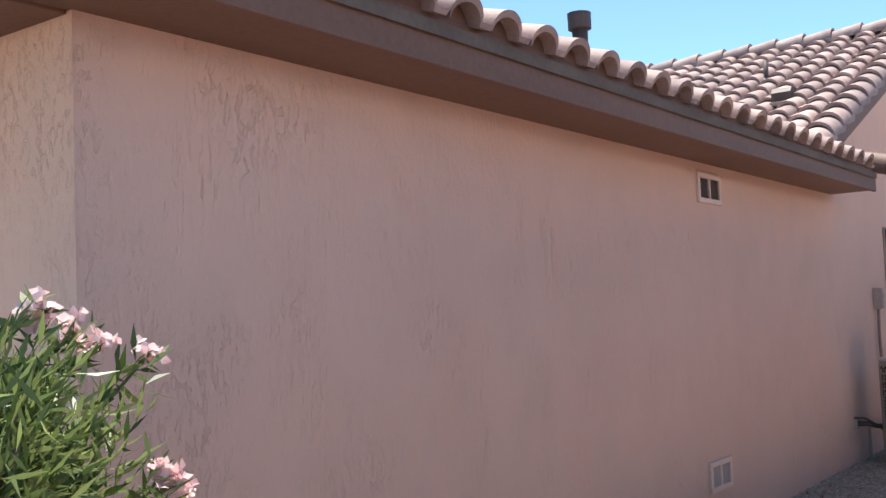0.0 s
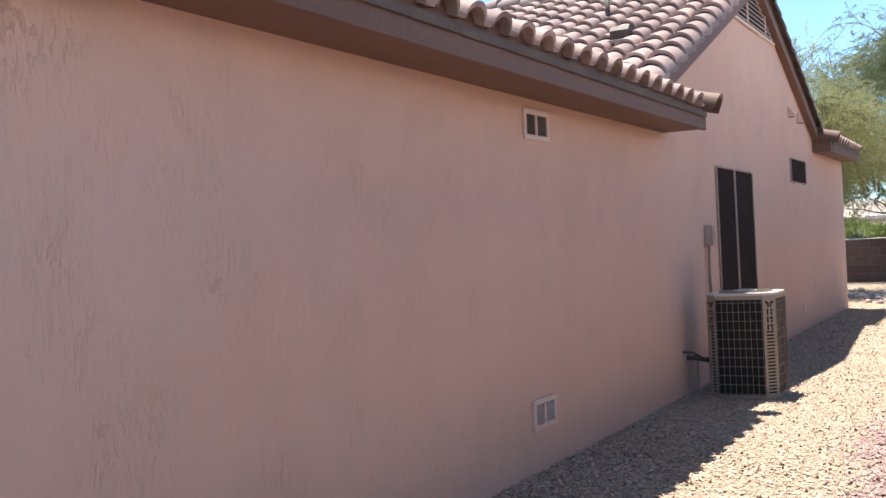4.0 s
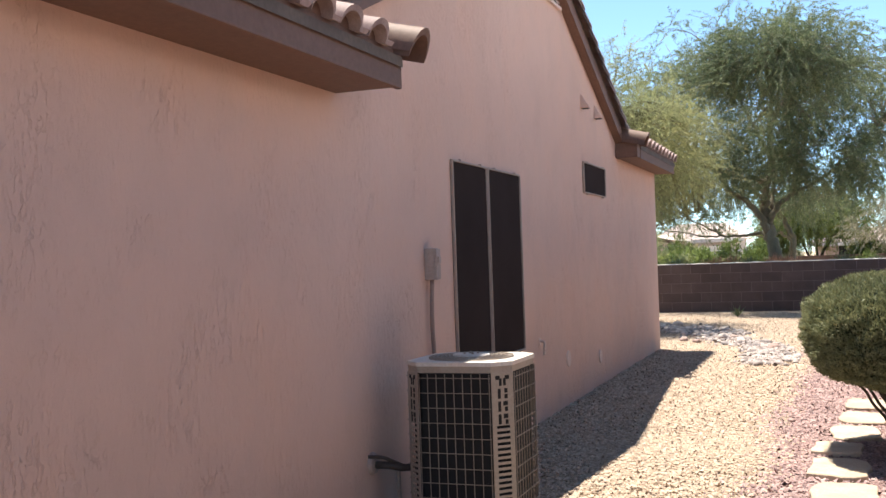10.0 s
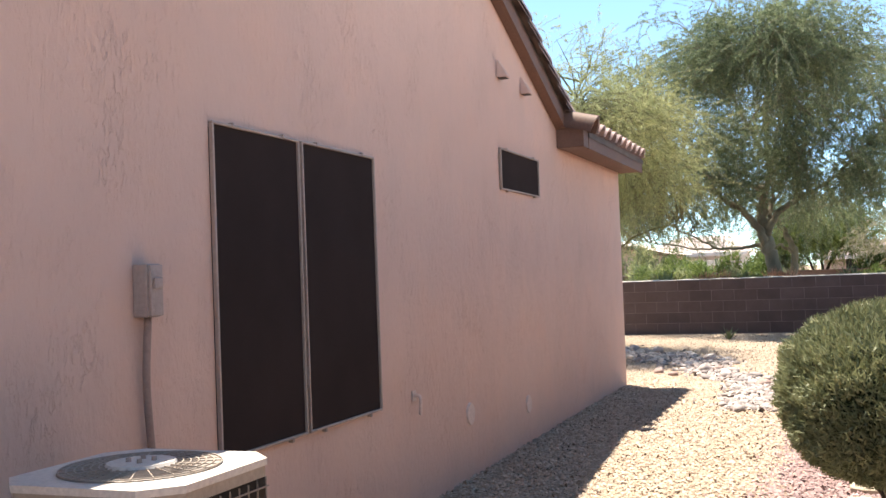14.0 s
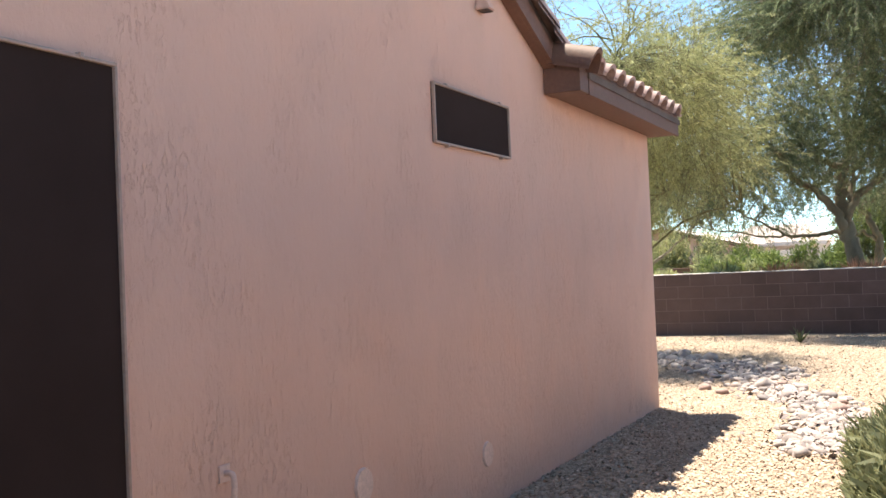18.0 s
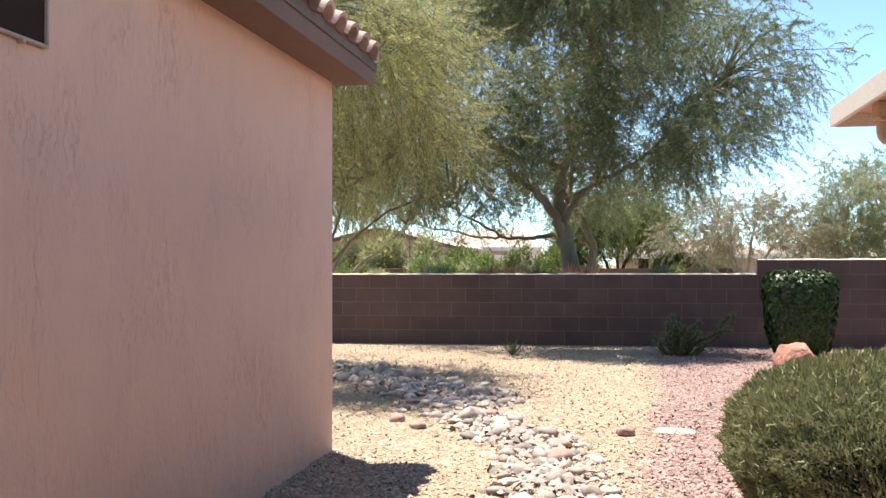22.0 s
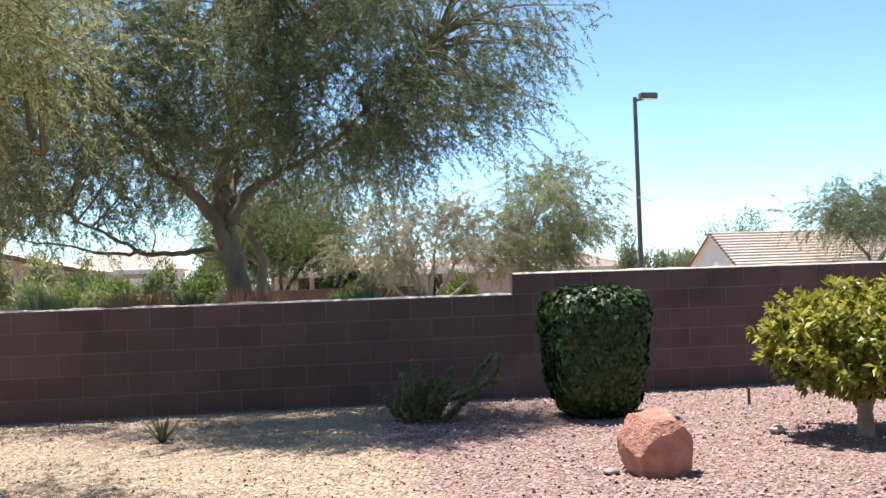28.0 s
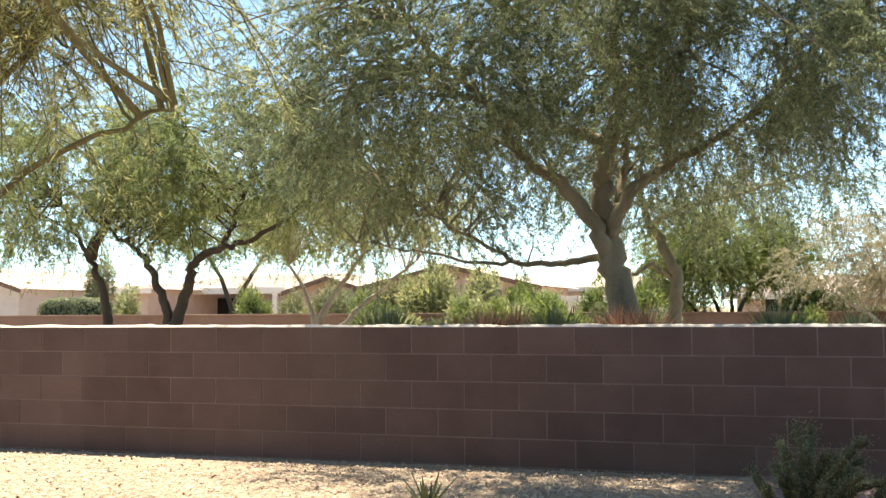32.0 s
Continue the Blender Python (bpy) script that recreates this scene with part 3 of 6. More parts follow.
def mortar_cap(x0, x1, z):
    """An uneven rounded bead of pale mortar along the top of the blocks."""
    bm = bmesh.new()
    last = None
    n = int((x1 - x0) / 0.06)
    for i in range(n + 1):
        x = x0 + (x1 - x0) * i / n
        h = 0.016 + 0.012 * noise.noise((x * 3.1, 0, 0)) + 0.008 * noise.noise((x * 11, 3, 0))
        h = max(0.004, h)
        ring = [bm.verts.new((x, BW_Y + 0.075 - 0.066 * math.cos(a), z - 0.006 + (h + 0.006) * math.sin(a) ** 0.7)) for a in (k * math.pi / 6 for k in range(7))]
        if last:
            for k in range(6):
                bm.faces.new((last[k], ring[k], ring[k + 1], last[k + 1]))
        last = ring
    bmesh.ops.recalc_face_normals(bm, faces=bm.faces[:])
    return part("mortar_cap", bm, GROUT, garden_wall, "uneven pale mortar bead on the wall top", True)


mortar_cap(-13.8, STEP_X - 0.01, BW_TOP)
mortar_cap(STEP_X + 0.01, 21.2, BW_TOP + COURSE)


# ---- plants: ways to build them ----
def limb(bm, points, r0, r1, rng, sides=8, wobble=0.02, steps=5):
    pts = curve_points(points, steps, wobble, rng)
    n = len(pts)
    tube_bm(pts, [r0 + (r1 - r0) * (i / (n - 1)) ** 0.8 for i in range(n)], sides, bm)
    return pts


def crown_points(ellipsoids, rng, shell=0.45):
    """Random points in a set of ellipsoids (centre, radii, count), more of them towards the outside."""
    out = []
    for c, r, n in ellipsoids:
        d = unit(rng.normal(size=(n, 3)))
        s = rng.uniform(shell, 1, (n, 1)) ** 0.6
        d[:, 2] = np.where(d[:, 2] < -0.5, d[:, 2] * 0.7, d[:, 2])
        out.append(np.array(c) + d * s * np.array(r) * (1 + 0.12 * rng.normal(size=(n, 1))))
    return np.concatenate(out)


def tree(name, label, category, base, limbs, crowns, leaf, bark, seed, sprays=40, leaf_len=0.055, leaf_wid=0.011, droop=0.5, frond=0.6, twigs=0.5, group="", tight=0.16, per=12, stem=0.5):
    """A tree: limbs are (points, first radius, last radius). Twigs run from the limbs to knots in the crown; from each knot drooping sprays fan out, with fine leaflets set along both sides of them."""
    rng = np.random.default_rng(seed)
    t = thing(name, label, category, base, group)
    bm = bmesh.new()
    nodes = []
    for i, (pts, r0, r1) in enumerate(limbs):
        got = limb(bm, [Vector(p) - Vector(base) for p in pts], r0, r1, rng, 12 if i == 0 else 8)
        nodes += list(got[len(got) // 3:])
    part("trunk", bm, bark, t, smooth=True)
    node_xyz = np.array(nodes)
    tw = bmesh.new()
    pos, ways, lines = [], [], []
    for c, r, n in crowns:
        knots = crown_points([(c, r, max(3, n // per))], rng, 0.30) - np.array(base)
        mid = np.array(c) - np.array(base)
        for h in knots[rng.random(len(knots)) < twigs]:
            a = node_xyz[int((((node_xyz - h) ** 2).sum(1) + rng.random(len(node_xyz)) * 1.6).argmin())]
            ln = np.linalg.norm(h - a)
            if ln < 2.4:
                bend = (a + h) / 2 + rng.normal(0, 0.10, 3) + np.array((0, 0, 0.08 * ln))
                tube_bm(curve_points([Vector(a), Vector(bend), Vector(h)], 3), np.linspace(0.007 + 0.009 * ln, 0.004, 7).tolist(), 5, tw, False)
        m = len(knots)
        lead = unit((knots - mid) / np.array(r) + rng.normal(0, 0.35, (m, 3)))
        heads = (knots[:, None] + rng.normal(0, tight, (m, per, 3))).reshape(-1, 3)
        way = unit((lead[:, None] * 0.75 + rng.normal(0, 0.5, (m, per, 3))).reshape(-1, 3))
        m = len(heads)
        ln = frond * rng.uniform(0.45, 1.45, (m, 1, 1)) * np.where(rng.random((m, 1, 1)) < 0.12, 1.5, 1.0)
        fall = np.array((0, 0, -droop))
        k = rng.uniform(0, 1, (m, sprays, 1)) ** 0.8
        p = heads[:, None] + way[:, None] * k * ln + fall * ln * k * k
        tang = unit(way[:, None] + 2 * fall * k)
        side = unit(np.cross(tang, rng.normal(size=(m, 1, 3)) + rng.normal(0, 0.35, (m, sprays, 3)))) * np.where(rng.random((m, sprays, 1)) < 0.5, 1, -1)
        w = tang * 0.75 + side + np.array((0, 0, -0.25)) + rng.normal(0, 0.25, (m, sprays, 3))
        pos.append((p + unit(w) * leaf_len * 0.6 * rng.uniform(0.3, 1.5, (m, sprays, 1))).reshape(-1, 3))
        ways.append(w.reshape(-1, 3))
        pick = rng.random(m) < stem
        q = np.linspace(0, 1, 4)[None, :, None]
        lines.append(heads[pick][:, None] + way[pick][:, None] * q * ln[pick] + fall * ln[pick] * q * q)
    tagged(part("branchwork", tw, bark, t), kind="stuff")
    v, f = stalks(np.concatenate(lines), 0.0045, 0.002)
    tagged(raw_mesh("twig_growth", v, f, bark, t), kind="stuff")
    v, f = slivers(np.concatenate(pos), np.concatenate(ways), leaf_len, leaf_wid, rng)
    raw_mesh("crown", v, f, leaf, t)
    return t


def loose_shrub(label, base, r, h, leaf, seed, count=1800, size=0.12):
    """An unclipped shrub of several uneven lobes."""
    rng = np.random.default_rng(seed)
    t = thing("desert_shrub", label, "shrub", base, "greenbelt shrubs")
    pos, way = [], []
    lobes = rng.integers(5, 9)
    for i in range(lobes):
        c = np.array((rng.uniform(-0.7, 0.7) * r, rng.uniform(-0.5, 0.5) * r, rng.uniform(0.3, 0.72) * h))
        q = np.array((rng.uniform(0.35, 0.6) * r, rng.uniform(0.35, 0.6) * r, rng.uniform(0.22, 0.4) * h))
        n = count // lobes
        d = unit(rng.normal(size=(n, 3)))
        pos.append(c + d * q * rng.uniform(0.55, 1.15, (n, 1)))
        way.append(d + rng.normal(0, 0.6, (n, 3)) + np.array((0, 0, 0.3)))
    v, f = slivers(np.concatenate(pos), np.concatenate(way), size * 1.15, size * 0.36, rng)
    raw_mesh("foliage", v, f, leaf, t)
    bm = bmesh.new()
    for i in range(5):
        a = rng.uniform(0, math.tau)
        limb(bm, [(0, 0, -0.1), (0.3 * r * math.cos(a), 0.3 * r * math.sin(a), 0.3 * h), (0.6 * r * math.cos(a), 0.6 * r * math.sin(a), 0.7 * h)], 0.03, 0.01, rng, 5, 0.02, 3)
    tagged(part("branchwork", bm, BARK, t), kind="stuff")
    return t


def dome(name, label, category, base, radii, height, count, leaf, seed, leaf_len=0.05, leaf_wid=0.02, low=0.25, power=2.6, stems=0, core=True, group="", taper=0.0, stem_mat=None, fine=False, ragged=0.02):
    """A clipped shrub: a skin of leaves round a near-black core that stands for inner shade, on thin stems where they
    show.
    """
    rng = np.random.default_rng(seed)
    t = thing(name, label, category, base, group)
    rx, ry = radii
    hz = (height - low) / 2
    d = unit(rng.normal(size=(count, 3)))
    s = (np.abs(d[:, 0]) ** power + np.abs(d[:, 1]) ** power + np.abs(d[:, 2]) ** power) ** (-1 / power)
    lumps = np.array([noise.noise(Vector(q) * 5.0) + 0.7 * noise.noise(Vector(q) * 13.0) for q in d])[:, None]
    p = d * s[:, None] * (1 - np.abs(rng.normal(0, 0.055, (count, 1))) + ragged * lumps)
    w = 1 - taper * (0.5 - p[:, 2] * 0.5)
    pos = np.stack([p[:, 0] * rx * w, p[:, 1] * ry * w, low + hz + p[:, 2] * hz], 1)
    out = unit(np.sign(d) * np.abs(d) ** (power - 1) / np.array((rx, ry, hz)))
    if fine:
        ways = unit(out * 0.8 + np.array((0, 0, 0.55)) + rng.normal(0, 0.5, (count, 3)))
        v, f = slivers(pos, ways, leaf_len, leaf_wid, rng)
    else:
        ways = unit(np.cross(out, rng.normal(size=(count, 3)))) + out * rng.uniform(-0.1, 0.5, (count, 1))
        v, f = blades(pos, ways, leaf_len, leaf_wid, rng, 0.1, unit(out + rng.normal(0, 0.28, (count, 3))))
    raw_mesh("foliage", v, f, leaf, t)
    # Solid core, added to block light and coloured as the shaded inside.
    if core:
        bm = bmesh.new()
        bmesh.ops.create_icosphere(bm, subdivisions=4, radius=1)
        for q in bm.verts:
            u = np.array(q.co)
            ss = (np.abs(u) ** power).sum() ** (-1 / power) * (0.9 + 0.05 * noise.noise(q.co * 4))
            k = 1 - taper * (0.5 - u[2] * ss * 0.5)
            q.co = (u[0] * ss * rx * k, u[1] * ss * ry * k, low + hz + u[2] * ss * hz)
        part("shade_core", bm, CORE, t, smooth=True)
    for i in range(stems):
        a = math.tau * i / stems + rng.uniform(-0.3, 0.3)
        q = (rng.uniform(0.25, 0.75) * rx * math.cos(a), rng.uniform(0.25, 0.75) * ry * math.sin(a), low + 0.15)
        bm = bmesh.new()
        limb(bm, [(q[0] * 0.15, q[1] * 0.15, -0.02), (q[0] * 0.4, q[1] * 0.4, low * 0.5), q], 0.016, 0.009, rng, 6, 0.010)
        part("stem", bm, stem_mat or BARK_DARK, t, smooth=True)
    return t


# ---- condenser units ----
def condenser(name, at, label, size=1.0):
    """An outdoor air-conditioning unit: cut corners, louvred corner posts with a row of stamped marks, wire guards, a lid with a fan grille."""
    w, h, c = 0.56, 0.86, 0.086
    u = thing(name, label, "air conditioner", (0, 0, 0), "condenser units")
    a = w / 2
    plan = [(-a + c, -a), (a - c, -a), (a, -a + c), (a, a - c), (a - c, a), (-a + c, a), (-a, a - c), (-a, -a + c)]
    part("base_pan", prism_bm(plan, "z", 0.0, 0.028), AC_PAINT, u)
    inner = [(x * 0.93, y * 0.93) for x, y in plan]
    # Plain block; the shade behind the guard is put into its near-black colour.
    part("coil", prism_bm(inner, "z", 0.028, h - 0.05), DARK, u, "dark finned coil behind the guard, near-black for the shade inside")
    part("lid_rim", prism_bm(plan, "z", h - 0.045, h - 0.0125), AC_PAINT, u)
    lid_big = [(x * 1.02, y * 1.02) for x, y in plan]
    lid = prism_bm(lid_big, "z", h - 0.012, h + 0.008)
    lid_ob = part("lid", lid, AC_LID, u, "beige metal lid, coloured paler for the sun on it")
    well = bmesh.new()
    bmesh.ops.create_cone(well, cap_ends=True, segments=40, radius1=0.225, radius2=0.215, depth=0.006)
    bmesh.ops.translate(well, verts=well.verts[:], vec=(0, 0, h + 0.011))
    part("fan_opening", well, GUARD, lid_ob, "grey fan guard opening")
    for k in range(9):
        ring = bmesh.new()
        r = 0.05 + k * 0.0215
        tube_bm([(r * math.cos(i * math.tau / 32), r * math.sin(i * math.tau / 32), h + 0.014 + 0.006 * (1 - k / 9)) for i in range(33)], [0.0028] * 33, 4, ring, False)
        part("guard_ring", ring, AC_PAINT, lid_ob)
    for k in range(24):
        an = k * math.tau / 24
        spokes = bmesh.new()
        tube_bm([(0.05 * math.cos(an), 0.05 * math.sin(an), h + 0.02), (0.225 * math.cos(an), 0.225 * math.sin(an), h + 0.014)], [0.0026] * 2, 4, spokes)
        part("guard_spoke", spokes, AC_PAINT, lid_ob)
    hub = bmesh.new()
    bmesh.ops.create_cone(hub, cap_ends=True, segments=20, radius1=0.10, radius2=0.095, depth=0.010)
    bmesh.ops.translate(hub, verts=hub.verts[:], vec=(0, 0, h + 0.021))
    part("fan_hub", hub, AC_LID, lid_ob)
    for k in range(4):
        bolt = bmesh.new()
        bmesh.ops.create_cone(bolt, cap_ends=True, segments=8, radius1=0.008, radius2=0.007, depth=0.012)
        an = k * math.tau / 4 + 0.5
        bmesh.ops.translate(bolt, verts=bolt.verts[:], vec=(0.035 * math.cos(an), 0.035 * math.sin(an), h + 0.031))
        part("bolt", bolt, FRAME_METAL, lid_ob)
    # corner posts: slotted sheet with dark marks near the top
    for q in range(4):
        turn_q = Matrix.Rotation(q * math.pi / 2, 4, "Z")
        post = bmesh.new()
        # sheet across the cut corner, and a lip on each side
        m = Vector((a - c / 2, -a + c / 2, 0))
        along = Vector((1, 1, 0)).normalized()
        out = Vector((1, -1, 0)).normalized()
        half_w = c * 0.71

        def slab(bm, u0, u1, z0, z1, d0, d1):
            vs = [bm.verts.new(turn_q @ (m + along * uu + out * dd + Vector((0, 0, zz)))) for uu, dd, zz in
                  ((u0, d0, z0), (u1, d0, z0), (u1, d1, z0), (u0, d1, z0), (u0, d0, z1), (u1, d0, z1), (u1, d1, z1), (u0, d1, z1))]
            for f in ((0, 1, 2, 3), (7, 6, 5, 4), (0, 4, 5, 1), (1, 5, 6, 2), (2, 6, 7, 3), (3, 7, 4, 0)):
                bm.faces.new([vs[i] for i in f])
        slots = [(0.045 + k * 0.0275, 0.045 + k * 0.0275 + 0.014) for k in range(19)]
        z_prev = 0.028
        for z0, z1 in slots:
            slab(post, -half_w, half_w, z_prev, z0, 0, 0.004)
            z_prev = z1
        slab(post, -half_w, half_w, z_prev, h - 0.045, 0, 0.004)
        for z0, z1 in slots:
            slab(post, -half_w, -0.037, z0, z1, 0, 0.004)
            slab(post, 0.037, half_w, z0, z1, 0, 0.004)
        po = part("corner_post", post, AC_PAINT, u, "slotted beige corner post")
        marks = bmesh.new()
        for k, shape in enumerate(("v", "o", "r", "x")):
            zc = 0.775 - k * 0.063
            e0, e1 = 0.004, 0.0048
            if shape == "v":
                slab(marks, -0.038, -0.014, zc + 0.006, zc + 0.026, e0, e1)
                slab(marks, 0.014, 0.038, zc + 0.006, zc + 0.026, e0, e1)
                slab(marks, -0.019, -0.004, zc - 0.024, zc + 0.012, e0, e1)
                slab(marks, 0.004, 0.019, zc - 0.024, zc + 0.012, e0, e1)
            else:
                slab(marks, -0.027, -0.011, zc - 0.025, zc + 0.025, e0, e1)
                slab(marks, 0.009 if shape == "o" else 0.002, 0.027, zc + 0.003, zc + 0.025, e0, e1)
                slab(marks, 0.009 if shape != "x" else 0.012, 0.027, zc - 0.025, zc - 0.003, e0, e1)
        part("stamped_marks", marks, DARK, po, "dark stamped marks down the post")
        # wire guard on the face after this post
        guard = part("wire_guard", box_bm((-0.001, -0.001, 0.1), (0.001, 0.001, 0.11)), AC_PAINT, u, "beige wire guard in a grid")
        f0 = Vector((-a + c + 0.008, -a - 0.006, 0))
        span = w - 2 * c - 0.016
        for k in range(9):
            x = f0.x + span * k / 8
            part("wire", tube_bm([turn_q @ Vector((x, f0.y, 0.028)), turn_q @ Vector((x, f0.y, h - 0.05))], [0.0026] * 2, 4), WIRE, guard)
        for k in range(11):
            z = 0.04 + (h - 0.11) * k / 10
            part("wire", tube_bm([turn_q @ Vector((f0.x - 0.008, f0.y - 0.004, z)), turn_q @ Vector((f0.x + span + 0.008, f0.y - 0.004, z))], [0.0028] * 2, 4), WIRE, guard)
    u.matrix_world = pose(*at) @ Matrix.Scale(size, 4)
    return u


PADZ = 0.035
condenser("air_conditioner", (0.495, 10.10, PADZ), "beige outdoor condenser with wire guards on a pad by the wall")
tagged(link_mesh("condenser_pad", box_bm((0.05, 9.72, -0.05), (0.80, 10.48, PADZ), 0.012), CONCRETE), "low concrete pad under the condenser beside the house wall", "slab")
condenser("air_conditioner", (3.0, 9.60, -0.03), "beige outdoor condenser with wire guards beside the stepping stones", 0.89)
tagged(link_mesh("condenser_pad", box_bm((2.66, 9.24, -0.2), (3.38, 9.98, -0.03), 0.012), CONCRETE), "pale concrete pad under the condenser beside the stepping stones", "slab")

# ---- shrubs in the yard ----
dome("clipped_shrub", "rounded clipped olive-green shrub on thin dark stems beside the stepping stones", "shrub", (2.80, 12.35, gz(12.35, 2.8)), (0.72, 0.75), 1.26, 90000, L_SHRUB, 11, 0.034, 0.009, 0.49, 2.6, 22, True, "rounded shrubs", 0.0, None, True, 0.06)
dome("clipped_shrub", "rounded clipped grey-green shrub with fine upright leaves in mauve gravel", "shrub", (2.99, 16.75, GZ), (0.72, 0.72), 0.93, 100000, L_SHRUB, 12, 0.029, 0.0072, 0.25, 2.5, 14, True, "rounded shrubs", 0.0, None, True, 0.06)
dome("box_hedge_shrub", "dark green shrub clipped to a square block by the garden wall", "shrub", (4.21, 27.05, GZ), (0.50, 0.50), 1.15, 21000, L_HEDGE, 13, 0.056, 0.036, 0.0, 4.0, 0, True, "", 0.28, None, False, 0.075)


def citrus(at, seed):
    rng = np.random.default_rng(seed)
    t = thing("citrus_tree", "small citrus tree with glossy yellow-green leaves and a pale trunk", "tree", at)
    bm = bmesh.new()
    limb(bm, [(0, 0, -0.05), (0.02, 0, 0.12), (0.03, 0.02, 0.27)], 0.07, 0.052, rng, 9, 0.004)
    for a in range(6):
        an = a * math.tau / 6 + rng.uniform(-0.3, 0.3)
        limb(bm, [(0.03, 0.02, 0.25), (0.25 * math.cos(an), 0.25 * math.sin(an), 0.42), (0.55 * math.cos(an), 0.55 * math.sin(an), 0.62)], 0.035, 0.012, rng, 6, 0.01)
    part("trunk", bm, BARK_PALE, t, smooth=True)
    heads = crown_points([((0.08, 0, 0.74), (0.74, 0.72, 0.38), 560), ((0.10, 0, 0.52), (0.68, 0.7, 0.26), 300)], rng, 0.5)
    n, k = len(heads), 13
    out = unit(heads - np.array((0, 0, 0.5)))
    way = unit(out[:, None] + rng.normal(0, 0.7, (n, k, 3)))
    pos = heads[:, None] + way * 0.05
    flat = unit(np.repeat(out, k, 0) * 0.6 + np.array((0, 0, 0.8)) + rng.normal(0, 0.4, (n * k, 3)))
    v, f = blades(pos.reshape(-1, 3), way.reshape(-1, 3), 0.084, 0.038, rng, 0.15, flat)
    raw_mesh("crown", v, f, L_CITRUS, t)
    return t


citrus((5.70, 25.25, GZ), 21)


def boulder(at, size):
    """A sandstone boulder: a ball cut by broken faces, then roughened."""
    bm = bmesh.new()
    bmesh.ops.create_icosphere(bm, subdivisions=5, radius=0.62)
    rng = np.random.default_rng(12)
    cuts = [(Vector((0.05, -0.1, 1)), 0.40), (Vector((-0.85, -0.15, 0.5)), 0.40), (Vector((0.9, 0.0, 0.25)), 0.43), (Vector((0.75, -0.3, 0.75)), 0.44), (Vector((-1, 0.1, -0.25)), 0.45), (Vector((-0.15, -1, -0.10)), 0.40), (Vector((0.5, -0.85, -0.35)), 0.42), (Vector((-0.3, -0.8, 0.75)), 0.47), (Vector((0, 1, 0.2)), 0.42), (Vector((-0.55, -0.8, -0.2)), 0.43), (Vector((0, 0, -1)), 0.36)]
    cuts = [(n.normalized(), d) for n, d in cuts]
    for v in bm.verts:
        p = v.co.copy()
        for n, d in cuts:
            k = p.dot(n) - d
            if k > 0:
                p -= n * k * 0.94
        p *= 1 + 0.10 * noise.noise(p * 2.6 + Vector((4, 1, 7))) + 0.045 * noise.noise(p * 8) + 0.02 * noise.noise(p * 22)
        v.co = Vector((p.x * size[0], p.y * size[1], (p.z + 0.33) * size[2]))
    ob = link_mesh("boulder", bm, RED_ROCK)
    ob.location = at
    ob.rotation_euler = (0, radians(-4), radians(14))
    return tagged(ob, "rough red sandstone boulder in mauve gravel", "rock")


boulder((3.75, 24.38, GZ), (0.44, 0.40, 0.50))


def cholla(at, seed):
    """A low jointed cactus: sprawling arms, each one swollen joint after another, with a coat of short spines."""
    rng = np.random.default_rng(seed)
    t = thing("cholla_cactus", "sprawling jointed cactus in the shade of the garden wall", "cactus", at)
    for i in range(26):
        a = i * 2.399
        lean = rng.uniform(0.15, 1.3)
        joints = int(rng.integers(4, 8))
        p = Vector((rng.normal(-0.12, 0.10), rng.normal(0, 0.08), -0.01))
        d = Vector((math.cos(a) * lean, math.sin(a) * lean * 0.6, 1.0)).normalized()
        if i in (3, 9, 15):
            d, joints = Vector((1.0, rng.uniform(-0.2, 0.2), 0.45)).normalized(), 10
        pts, rad = [p], [0.014]
        for j in range(joints):
            step = 0.085 * rng.uniform(0.8, 1.2)
            d = (d + Vector(rng.normal(0, 0.22, 3))).normalized()
            if p.z + d.z * step < 0.04:
                d.z = abs(d.z) + 0.2
            q = p + d * step
            pts += [p.lerp(q, 0.3), p.lerp(q, 0.75), q]
            rad += [0.026, 0.026, 0.013]
            p = q
        arm = part("arm", tube_bm(pts, rad, 7), CACTUS, t)
        around = np.array([w[:] for w in pts])
        base = np.repeat(around, 26, 0)
        w = unit(rng.normal(size=base.shape))
        v, f = blades(base + rng.normal(0, 0.018, base.shape) + w * 0.026, w, 0.032, 0.003, rng)
        tagged(raw_mesh("spine_coat", v, f, L_PALE, arm), kind="stuff")
    return t


cholla((2.80, 27.35, GZ), 31)


def agave(name, at, n, length, width, seed, leaf, label):
    rng = np.random.default_rng(seed)
    t = thing(name, label, "succulent", at)
    for i in range(n):
        a = i * 2.399 + rng.uniform(-0.2, 0.2)
        el = radians(rng.uniform(35, 85))
        d = Vector((math.cos(a) * math.cos(el), math.sin(a) * math.cos(el), math.sin(el)))
        s = Vector((-math.sin(a), math.cos(a), 0))
        bm = bmesh.new()
        ln = length * rng.uniform(0.7, 1.1)
        rows = []
        for k, wd in ((0, 0.7), (0.35, 1.0), (0.7, 0.6), (1.0, 0.05)):
            c = d * ln * k + Vector((0, 0, -0.15 * ln * k * k))
            n_up = d.cross(s)
            rows.append([bm.verts.new(c - s * width * wd / 2 + n_up * -width * 0.18 * wd), bm.verts.new(c + n_up * width * 0.1), bm.verts.new(c + s * width * wd / 2 + n_up * -width * 0.18 * wd), bm.verts.new(c - n_up * width * 0.25 * wd)])
        for r0, r1 in zip(rows, rows[1:]):
            for k in range(4):
                bm.faces.new((r0[k], r0[(k + 1) % 4], r1[(k + 1) % 4], r1[k]))
        part("leaf", bm, leaf, t)
    return t


